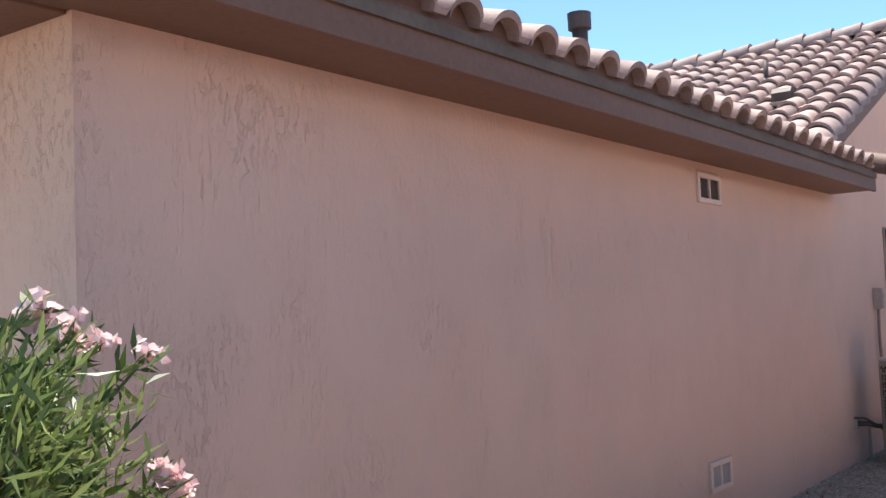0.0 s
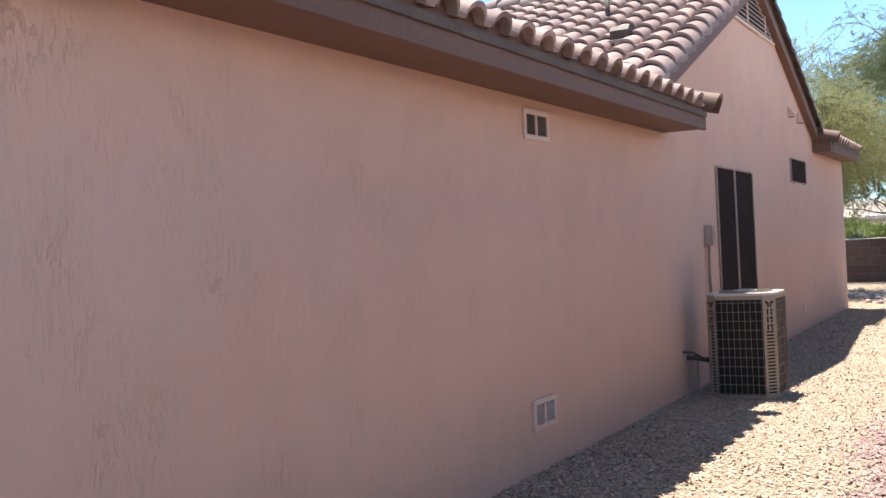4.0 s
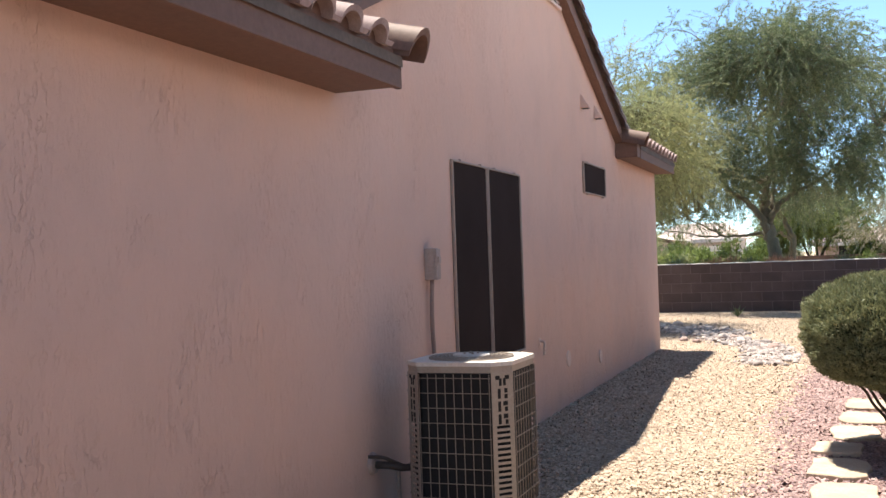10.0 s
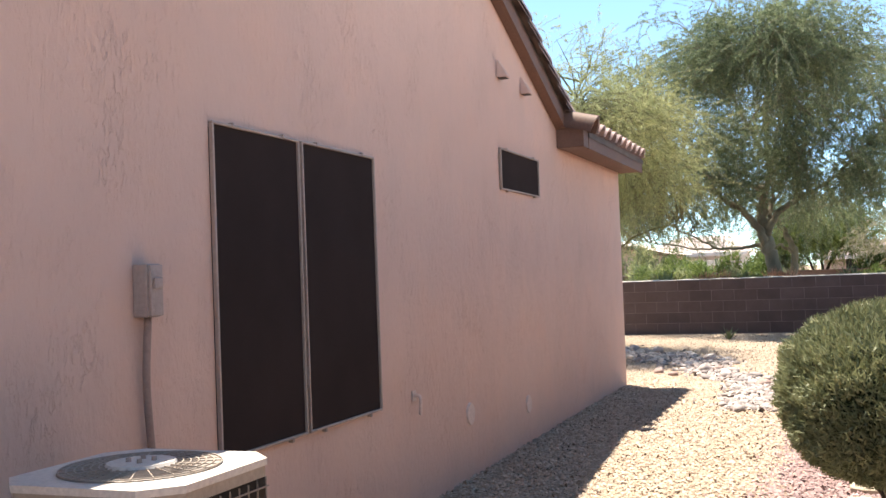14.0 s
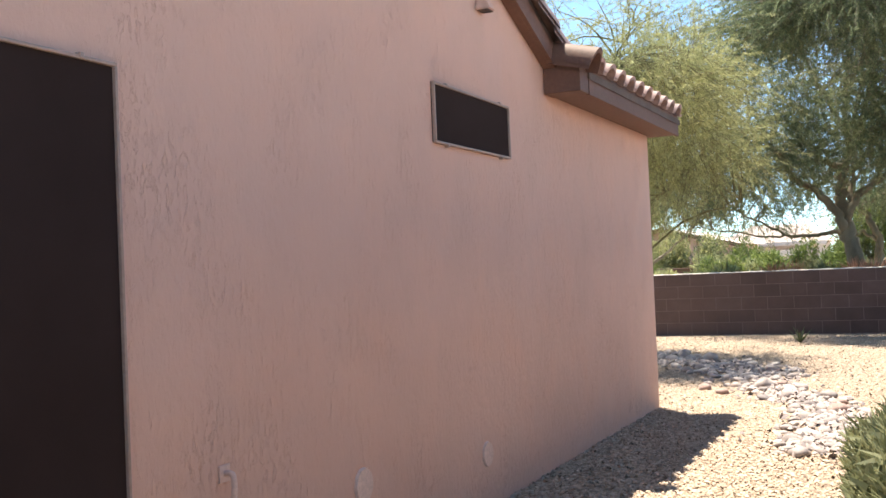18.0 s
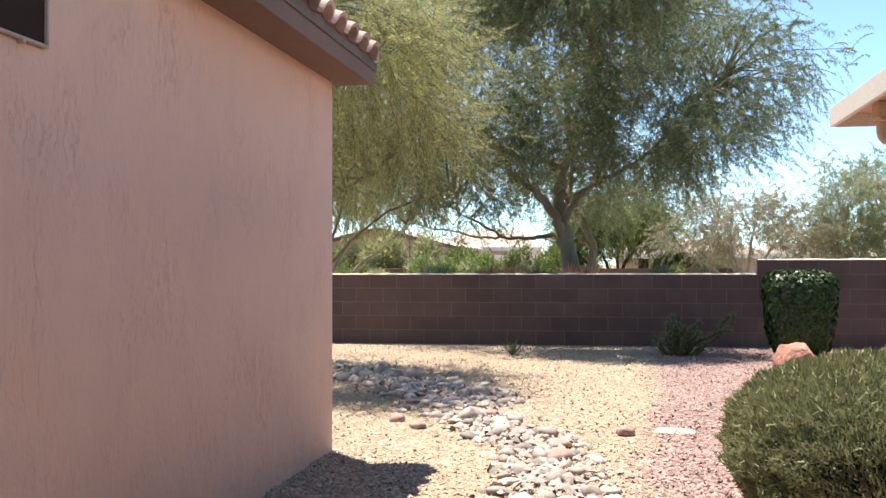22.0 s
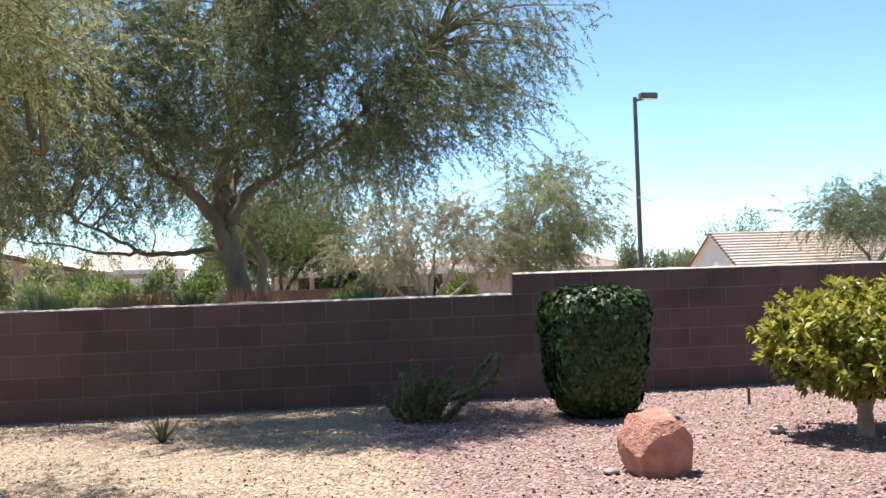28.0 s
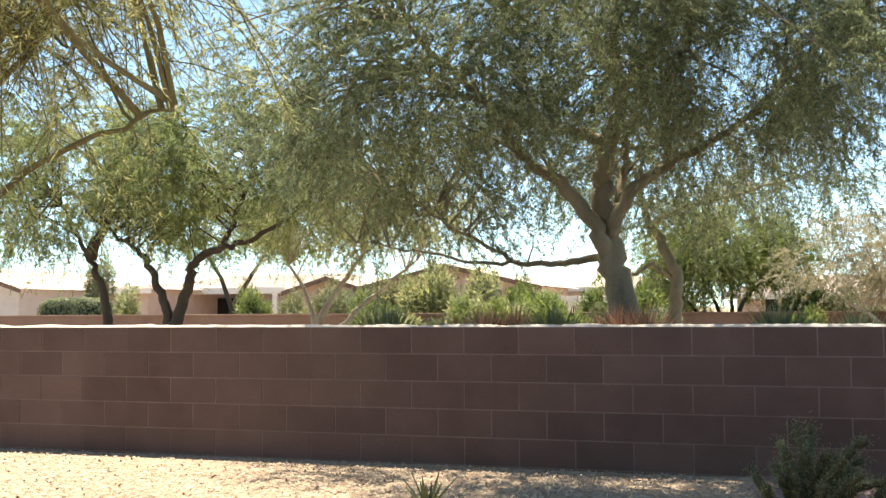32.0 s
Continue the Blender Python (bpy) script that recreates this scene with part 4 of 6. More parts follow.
agave("agave", (0.45, 26.95, GZ), 14, 0.30, 0.035, 41, L_OLIVE, "small grey-green agave rosette in gravel before the garden wall")

# ---- trees past the wall and in the yard ----
TB = (1.08, 32.45, -0.2)
tree("mesquite_tree", "large mesquite with a leaning forked trunk and wide drooping crown", "tree", TB,
     [(((1.22, 32.45, -0.2), (1.16, 32.42, 0.5), (1.03, 32.4, 1.15), (0.89, 32.4, 1.75), (0.81, 32.4, 2.3), (0.77, 32.4, 2.7), (0.87, 32.4, 3.15), (0.97, 32.4, 3.6), (0.95, 32.4, 4.7), (1.15, 32.5, 6.0)), 0.235, 0.03),
      (((0.84, 32.38, 1.85), (0.74, 32.2, 2.18), (0.42, 32.2, 2.6), (-0.05, 32.2, 2.98), (-0.34, 32.15, 3.4), (-0.9, 32.0, 4.05), (-1.6, 31.6, 4.8)), 0.115, 0.025),
      (((0.84, 32.35, 2.1), (0.98, 32.2, 2.37), (1.28, 32.2, 2.7), (1.55, 32.2, 2.91), (2.0, 32.2, 3.08), (2.9, 32.0, 3.8), (3.7, 31.9, 4.6)), 0.10, 0.018),
      (((0.82, 32.5, 2.25), (0.93, 32.75, 2.6), (1.0, 32.8, 2.96), (1.07, 32.85, 3.4), (1.4, 33.6, 4.9)), 0.07, 0.02),
      (((0.92, 32.5, 1.6), (0.66, 32.8, 1.86), (0.25, 32.9, 1.83), (-0.22, 32.9, 1.84), (-0.64, 32.9, 2.02), (-1.13, 32.9, 2.31), (-1.9, 33.0, 2.6)), 0.06, 0.012),
      (((-0.3, 32.9, 1.85), (-0.8, 32.7, 1.85), (-1.5, 32.6, 2.0), (-2.2, 32.5, 2.1)), 0.028, 0.008),
      (((0.82, 32.4, 3.15), (0.5, 32.3, 3.28), (0.12, 32.3, 3.35), (-0.34, 32.2, 3.47), (-1.2, 31.9, 4.0)), 0.075, 0.02),
      (((1.5, 32.2, 2.88), (1.52, 32.0, 3.2), (1.7, 31.6, 3.9)), 0.05, 0.012),
      (((0.9, 32.4, 3.6), (1.8, 32.0, 4.6), (2.8, 31.5, 5.8)), 0.06, 0.015),
      (((0.95, 32.4, 3.8), (0.4, 31.8, 5.0), (-0.2, 31.2, 6.4)), 0.06, 0.015),
      (((1.3, 31.9, 4.3), (1.6, 30.6, 4.9), (1.3, 29.2, 5.3), (1.0, 28.4, 5.4)), 0.045, 0.012)],
     [((0.9, 32.2, 5.9), (3.3, 3.0, 1.8), 1450), ((1.35, 28.3, 5.55), (1.8, 1.1, 0.8), 2400), ((-0.8, 29.3, 5.2), (1.3, 0.7, 0.4), 550), ((0.8, 33.7, 3.35), (2.3, 1.0, 0.75), 800), ((-1.7, 32.7, 2.95), (1.5, 1.0, 0.45), 420), ((3.4, 31.7, 4.9), (2.1, 2.0, 1.1), 1450), ((-1.7, 31.9, 4.2), (2.0, 2.0, 1.2), 1000), ((2.6, 31.0, 3.5), (2.1, 1.4, 0.55), 1250), ((-1.2, 31.0, 3.4), (1.9, 1.4, 0.6), 720), ((-1.4, 33.1, 2.4), (1.4, 1.0, 0.35), 160), ((0.8, 30.9, 4.3), (1.6, 1.2, 0.5), 800)],
     L_MAIN, BARK, 51, 66, 0.050, 0.0112, 0.42, 0.54, 0.9, "", 0.16, 12, 0.4)
tree("tree_past_wall", "slender grey-barked tree behind the big mesquite", "tree", (1.2, 36.0, -0.2),
     [(((1.2, 36, -0.2), (1.26, 36, 1.0), (1.31, 36, 1.66), (1.13, 36, 2.15), (0.94, 36, 2.48), (0.82, 36, 2.9), (0.9, 36, 3.6)), 0.13, 0.03), (((0.96, 36, 2.45), (1.34, 36, 2.70), (2.13, 36, 2.86), (3.2, 36, 3.2)), 0.06, 0.015), (((1.27, 36, 1.7), (0.95, 36, 1.9), (0.68, 36, 1.77), (0.2, 36, 1.9)), 0.055, 0.015)],
     [((1.8, 36, 3.4), (2.6, 2, 0.9), 650), ((2.2, 36, 2.9), (1.4, 1.2, 0.35), 160)], L_MAIN, BARK, 52, 50, 0.07, 0.016, 0.6, 0.55, 0.6)
tree("palo_verde_tree", "yellow-green palo verde with fine drooping twigs in the yard corner", "tree", (-4.0, 25.6, GZ),
     [(((-4, 25.6, 0), (-3.8, 25.55, 0.6), (-3.3, 25.4, 1.1)), 0.13, 0.09),
      (((-3.4, 25.4, 1.0), (-2.6, 25.2, 1.0), (-1.79, 25.0, 1.15), (-0.95, 24.85, 1.85), (-0.25, 24.8, 2.12), (0.0, 24.8, 2.2)), 0.036, 0.006),
      (((-3.3, 25.4, 1.1), (-2.4, 25.3, 1.9), (-1.5, 25.2, 2.9), (-0.7, 25.1, 4.2)), 0.05, 0.010),
      (((-3.4, 25.4, 1.1), (-3.0, 25.8, 2.4), (-2.4, 26.2, 3.8), (-1.8, 26.5, 5.2)), 0.055, 0.012),
      (((-3.5, 25.4, 1.0), (-4.3, 25.0, 2.2), (-5.0, 24.6, 3.8)), 0.055, 0.012),
      (((-3.2, 25.4, 1.3), (-2.7, 24.8, 2.8), (-1.9, 23.9, 3.6), (-1.2, 23.0, 3.9)), 0.032, 0.008),
      (((-2.2, 25.25, 2.1), (-1.2, 25.0, 2.3), (-0.5, 24.9, 2.9)), 0.03, 0.008),
      (((-1.79, 25.0, 1.15), (-1.5, 25.2, 1.9), (-1.35, 25.3, 2.9)), 0.03, 0.008)],
     [((-2.2, 25.4, 4.3), (2.2, 2.0, 1.4), 640), ((-0.85, 24.8, 3.5), (1.0, 1.4, 1.0), 640), ((-0.75, 23.0, 3.6), (0.95, 0.8, 0.4), 950), ((-1.9, 22.8, 3.4), (0.9, 0.7, 0.35), 420), ((-4.4, 25.4, 4.0), (2.0, 2.0, 1.6), 300), ((-0.75, 24.3, 2.85), (1.1, 0.8, 0.5), 520), ((-1.7, 25.1, 2.7), (0.8, 1.0, 0.4), 260)],
     L_YELLOW, BARK_OLIVE, 53, 70, 0.044, 0.0062, 0.3, 0.6, 0.9, "", 0.2, 12, 0.6)
for i, (b, tr, cr, lf, bk, lab) in enumerate((
        ((-8.1, 36, -0.2), [((-8.0, 36, -0.2), (-8.08, 36, 0.6), (-8.13, 36, 1.15), (-8.25, 36, 1.7), (-8.48, 36, 2.17), (-8.71, 36, 2.52), (-9.2, 36, 3.3)), ((-8.5, 36, 2.2), (-8.2, 36, 2.8), (-8.0, 36, 3.5))], [((-8.6, 36, 3.8), (2.2, 1.8, 1.0), 1000), ((-9.6, 36.5, 3.0), (1.7, 1.4, 0.7), 420)], L_FRESH, BARK_DARK, "mesquite with a dark leaning trunk past the garden wall"),
        ((-6.85, 36, -0.2), [((-6.8, 36, -0.2), (-6.84, 36, 0.7), (-6.93, 36, 1.13), (-7.1, 36, 1.58), (-7.35, 36, 2.06), (-7.54, 36, 2.3), (-7.93, 36, 2.55), (-8.6, 36, 3.0)), ((-6.8, 36, 0.7), (-6.78, 36, 1.13), (-6.57, 36, 1.76), (-6.47, 36, 2.09), (-6.0, 36, 2.31), (-5.49, 36, 2.44), (-4.88, 36, 2.7), (-4.39, 36, 3.1)), ((-6.0, 36, 2.3), (-5.9, 36, 2.45), (-5.69, 36, 2.9), (-5.44, 36, 3.5), (-5.24, 36, 3.95))], [((-6.0, 36, 3.8), (2.4, 1.8, 1.0), 1000), ((-4.3, 36, 3.3), (1.2, 1.2, 0.6), 360), ((-6.9, 37, 3.0), (1.3, 1.2, 0.5), 260)], L_FRESH, BARK_DARK, "mesquite with two dark forked trunks past the garden wall"),
        ((-5.6, 39, -0.2), [((-5.6, 39, -0.2), (-5.7, 39, 1.2), (-6.3, 39, 2.4)), ((-5.65, 39, 1.0), (-5.0, 39, 1.9), (-4.4, 39, 2.8)), ((-5.6, 39, 0.6), (-4.6, 39, 1.4), (-3.6, 39, 2.2))], [((-4.8, 39, 3.2), (2.6, 1.8, 1.0), 1100)], L_YELLOW, BARK_PALE, "pale-barked palo verde past the garden wall"),
        ((1.7, 47.4, -0.2), [((1.7, 47.4, -0.2), (1.5, 47.4, 1.2), (1.0, 47.4, 2.0)), ((1.75, 47.4, 0.4), (2.1, 47.4, 1.4), (2.6, 47.4, 2.0)), ((1.7, 47.4, 0.2), (1.1, 47.4, 1.0), (0.4, 47.4, 1.8)), ((1.75, 47.4, 0.2), (1.8, 47.4, 1.2), (1.8, 47.4, 2.2))], [((1.6, 47.4, 2.65), (1.9, 1.6, 0.9), 2300), ((3.1, 47.4, 2.3), (0.7, 0.8, 0.6), 300)], L_GREEN, BARK_DARK, "rounded bright green tree with several dark stems"),
        ((5.6, 45, -0.2), [((5.6, 45, -0.2), (5.4, 45, 1.2), (4.8, 45, 2.2)), ((5.6, 45, 0.3), (6.1, 45, 1.4), (6.8, 45, 2.2)), ((5.6, 45, 0.2), (5.7, 45, 1.5), (5.9, 45, 2.6)), ((5.6, 45, 0.2), (4.8, 45, 1.0), (4.0, 45, 1.6)), ((5.6, 45, 0.2), (5.2, 45, 1.4), (5.2, 45, 2.6)), ((5.6, 45, 0.3), (6.6, 45, 1.2), (7.3, 45, 1.7))], [((5.7, 45, 2.4), (2.5, 1.5, 1.0), 1300)], L_DRY, BARK_PALE, "pale sparse tree with many bare silvery stems"),
        ((8.6, 45, -0.2), [((8.6, 45, -0.2), (8.6, 45, 1.3), (8.4, 45, 2.6)), ((8.6, 45, 0.8), (9.2, 45, 2.0), (9.8, 45, 2.9))], [((9.1, 45, 3.1), (1.5, 1.3, 1.4), 1200), ((8.6, 45, 2.1), (1.1, 0.9, 0.7), 450)], L_PALE, BARK_PALE, "pale grey-green feathery tree"),
        ((20.6, 48, -0.2), [((20.6, 48, -0.2), (20.2, 48, 1.6), (19.2, 48, 2.7)), ((20.4, 48, 1.2), (21.2, 48, 2.4), (21.8, 48, 3.3))], [((20.4, 48, 3.0), (2.4, 1.6, 0.8), 1500)], L_MAIN, BARK, "spreading green tree beside a distant house"))):
    tree("desert_tree", lab, "tree", b, [(p, (0.125 if j < 2 else 0.06) if i < 2 else 0.09, 0.02) for j, p in enumerate(tr)], cr, lf, bk, 60 + i, 52, 0.07, 0.017, 0.4, 0.6, 0.7)

for i, (b, cr, lf, lab) in enumerate((
        ((-14.0, 51, -0.2), [((-14.0, 51, 4.0), (3.6, 2.0, 1.3), 900)], L_GREEN, "broad green tree behind the low reddish wall"),)):
    x, y = b[0], b[1]
    limbs_here = [((x, y, -0.2), (x + 0.1, y, 1.3), (x - 0.5, y, 2.6), (x - 1.2, y, 3.6)), ((x, y, 1.0), (x + 0.7, y, 2.3), (x + 1.5, y, 3.4))]
    tree("desert_tree", lab, "tree", b, [(p, 0.13, 0.03) for p in limbs_here], cr, lf, BARK_DARK, 80 + i, 34, 0.11, 0.03, 0.45, 0.55, 0.6)


# ---- things past the wall ----
def far_wall():
    bm = box_bm((-40, 45.9, -0.3), (5.6, 46.05, 1.12))
    box_bm((-40, 45.86, 1.12), (5.6, 46.09, 1.18), 0.01, bm)
    return tagged(link_mesh("far_garden_wall", bm, RED_WALL), "low reddish block wall across the greenbelt", "wall", kind="structure")


far_wall()


def far_house(name, label, x0, x1, y, z0, eave_z, ridge_z, wall_mat, gable_end=False, patio=None, depth=8.0, front=False):
    """A low desert house: stucco walls, tiled roof with an overhang, windows, and a patio where one shows."""
    h = thing(name, label, "house", (x0, y, z0))
    d = depth
    part("wall", box_bm((0, 0, 0), (x1 - x0, d, eave_z - z0)), wall_mat, h)
    w = x1 - x0
    o = 0.5
    ez, rz = eave_z - z0, ridge_z - z0
    bm = bmesh.new()
    if front:
        part("gable_wall", prism_bm([(0, ez), (w, ez), (w / 2, rz - 0.12)], "y", 0.0, 0.2), wall_mat, h)
        pts = [(-o, -o, ez - 0.05), (-o, d + o, ez - 0.05), (w + o, d + o, ez - 0.05), (w + o, -o, ez - 0.05), (w / 2, -o, rz), (w / 2, d + o, rz)]
        faces = ((0, 1, 5, 4), (2, 3, 4, 5))
    elif gable_end:
        pts = [(-o, -o, ez), (w + o, -o, ez), (w + o, d + o, ez), (-o, d + o, ez), (-o, d / 2, rz), (w + o, d / 2, rz)]
        faces = ((0, 1, 5, 4), (2, 3, 4, 5), (0, 4, 3), (1, 2, 5), (3, 2, 1, 0))
    else:
        k = min(d / 2 + o, w * 0.3)
        pts = [(-o, -o, ez), (w + o, -o, ez), (w + o, d + o, ez), (-o, d + o, ez), (-o + k, d / 2, rz), (w + o - k, d / 2, rz)]
        faces = ((0, 1, 5, 4), (2, 3, 4, 5), (0, 4, 3), (1, 2, 5), (3, 2, 1, 0))
    vs = [bm.verts.new(p) for p in pts]
    for f in faces:
        bm.faces.new([vs[i] for i in f])
    bmesh.ops.recalc_face_normals(bm, faces=bm.faces[:])
    roof = part("roof", bm, FAR_TILE, h, "sun-bleached clay tile roof")
    if front:
        bmesh_pair = prism_bm([(-o, ez - 0.25), (w / 2, rz - 0.2), (w + o, ez - 0.25), (w + o, ez - 0.06), (w / 2, rz - 0.01), (-o, ez - 0.06)], "y", -o - 0.03, -o)
        part("rake_fascia", bmesh_pair, TRIM, h)
    else:
        part("fascia", box_bm((-o, -o - 0.03, ez - 0.2), (w + o, -o, ez + 0.02)), WHITE, h)
    rows = bmesh.new()
    steps = 16
    for i in range(1, 1 if front else steps):
        t = i / steps
        yy, zz = -o + (d / 2 + o) * t, ez + (rz - ez) * t
        inset = 0 if gable_end else k * t
        box_bm((-o + inset, yy - 0.05, zz + 0.004), (w + o - inset, yy + 0.03, zz + 0.022), 0, rows)
    if front:
        rows.free()
    else:
        tagged(part("coursing", rows, FAR_TILE, roof), kind="stuff")
    for a, b, lo, hi in (patio or ()):
        win = part("window", box_bm((a, -0.03, lo), (b, 0.02, hi)), DARK, h, "dark window")
        part("window_frame", box_bm((a - 0.06, -0.05, hi), (b + 0.06, -0.001, hi + 0.06)), WHITE, win)
    return h


def covered_patio(x0, x1, y, low, high, posts, dark, label):
    """A flat patio cover on white posts, with near-black panels behind that stand for shaded openings."""
    p = thing("patio_cover", label, "patio cover", (x0, y, -0.2))
    w = x1 - x0
    part("beam", box_bm((0, 0, high - 0.1), (w, 0.15, high + 0.2), 0.01), WHITE, p)
    part("cover", box_bm((0, 0.16, high), (w, 2.4, high + 0.12)), WHITE, p)
    for q in posts:
        part("post", box_bm((q - x0, 0.01, low), (q - x0 + 0.22, 0.16, high - 0.101), 0.01), WHITE, p)
    # Panels painted near-black in place of the shade under the cover.
    for a, b in dark:
        part("shade_panel", box_bm((a - x0, 2.3, low + 0.1), (b - x0, 2.36, high - 0.25)), DARK, p, "near-black panel for a shaded patio opening")
    return p


def side_gable_house():
    """A low stucco house whose ridge runs along the greenbelt, with a white gable end and a flat patio cover in front."""
    h = thing("house", "pale stucco house with a gable end and pink clay roof tiles", "house", (16.5, 49.5, -0.2))
    ez, rz, w, d = 1.80, 2.82, 12.0, 3.4
    part("wall", box_bm((0, 0.05, 0), (w, d - 0.05, ez - 0.02)), WHITE_STUCCO, h)
    part("gable_wall", prism_bm([(0.02, ez - 0.02), (d - 0.02, ez - 0.02), (d / 2, rz - 0.1)], "x", 0.0, 0.2), WHITE_STUCCO, h)
    for y0, y1, nm in ((0.0, d / 2, "roof"), (d, d / 2, "roof")):
        o = prism_bm([(y0 - (0.25 if y0 == 0 else -0.25), ez - 0.15), (y1, rz), (y1, rz - 0.1), (y0 - (0.25 if y0 == 0 else -0.25), ez - 0.25)], "x", -0.12, w)
        roof = part(nm, o, FAR_TILE, h, "pink clay tile roof slope")
        if y0 == 0:
            for k in range(12):
                t = (k + 0.5) / 12
                yy, zz = -0.25 + (d / 2 + 0.25) * t, ez - 0.15 + (rz - ez + 0.15) * t
                part("tile_course", box_bm((-0.28, yy - 0.05, zz + 0.004), (w, yy + 0.04, zz + 0.03)), FAR_TILE, roof)
    for sgn in (0, 1):
        ya, yb = (-0.25, d / 2) if sgn == 0 else (d / 2, d + 0.25)
        za, zb = (ez - 0.16, rz - 0.01) if sgn == 0 else (rz - 0.01, ez - 0.16)
        part("rake_fascia", prism_bm([(ya, za - 0.07), (yb, zb - 0.07), (yb, zb), (ya, za)], "x", -0.16, -0.121), TRIM, h)
    part("fascia", box_bm((-0.3, -0.30, ez - 0.30), (w, -0.252, ez - 0.14), 0.005), WHITE, h)
    part("patio_cover", box_bm((1.3, -2.2, ez - 0.42), (7.0, -0.31, ez - 0.31), 0.01), WHITE, h, "flat white patio cover")
    for x in (1.4, 4.0, 6.7):
        part("patio_post", box_bm((x, -2.15, 0), (x + 0.14, -2.0, ez - 0.421)), WHITE, h)
    for x0, x1 in ((0.9, 1.7), (4.6, 5.8)):
        part("window", box_bm((x0, 0.27, 0.5), (x1, 0.31, 1.45)), DARK, h, "dark window")
    return h


# The third dark panel here stands for a shaded patio opening.
far_house("house", "pink stucco house with a pale tiled roof across the greenbelt", 1.7, 8.0, 60, -0.2, 1.75, 2.5, PINK_WALL, False, ((1.0, 1.45, 0.4, 1.75), (1.65, 2.1, 0.4, 1.75), (3.5, 4.0, 0.2, 1.7)))
far_house("house", "tan stucco house with a plain wall and pale tiled roof", 8.7, 12.0, 60.5, -0.2, 1.76, 2.35, PINK_WALL)
far_house("house", "low stucco house with a white tiled roof behind trees", 13.3, 16.5, 60.5, -0.2, 1.65, 2.32, PALE_WALL)
side_gable_house()
far_house("house", "low stucco house with a long pale roof", -27.5, -14.0, 66, -0.2, 2.25, 3.1, PALE_WALL)
covered_patio(-25.5, -17.6, 62.6, 0, 2.3, (-25.2, -22.6, -18.2), ((-24.9, -24.0), (-22.2, -21.2)), "white patio cover on square posts across the greenbelt")
far_house("house", "stucco house with a gable towards the greenbelt", -12.6, -5.9, 60, -0.2, 2.2, 3.05, PINK_WALL, False, None, 8, True)
far_house("house", "small stucco house with a low gable behind shrubs", -16.0, -13.0, 60.5, -0.2, 2.1, 2.65, PINK_WALL, False, None, 5, True)
far_house("house", "stucco house with a sun-bleached tile roof behind shrubs", -8.0, -3.0, 70, -0.2, 2.25, 3.35, PALE_WALL)
covered_patio(-5.8, -3.2, 62.0, 0, 1.75, (-5.6, -4.9, -3.4), ((-5.4, -5.0), (-4.6, -3.9)), "low patio cover behind green shrubs")
far_house("house", "grey stucco house end with a gable roof", -33.0, -27.9, 58, -0.2, 2.3, 3.2, PALE_WALL, False, None, 8, True)
far_house("house", "stucco house with a narrow wall behind dark trunks", -24.3, -22.2, 59, -0.2, 2.2, 2.5, PINK_WALL)


def street_lamp(at, height):
    t = thing("street_lamp", "tall dark street lamp with a flat box head", "street lamp", at)
    part("pole", tube_bm([(0, 0, 0), (0, 0, height)], [0.10, 0.07], 10), LAMP_METAL, t)
    part("arm", tube_bm([(0, 0, height - 0.12), (0.35, 0, height - 0.04)], [0.05, 0.05], 8), LAMP_METAL, t)
    part("lamp_head", box_bm((0.18, -0.16, height - 0.05), (0.80, 0.16, height + 0.15), 0.03), LAMP_METAL, t)
    part("lens", box_bm((0.2, -0.15, height - 0.075), (0.78, 0.15, height - 0.061)), WHITE, t, "pale lamp lens")
    return t


street_lamp((14.32, 52.4, -0.2), 7.68)

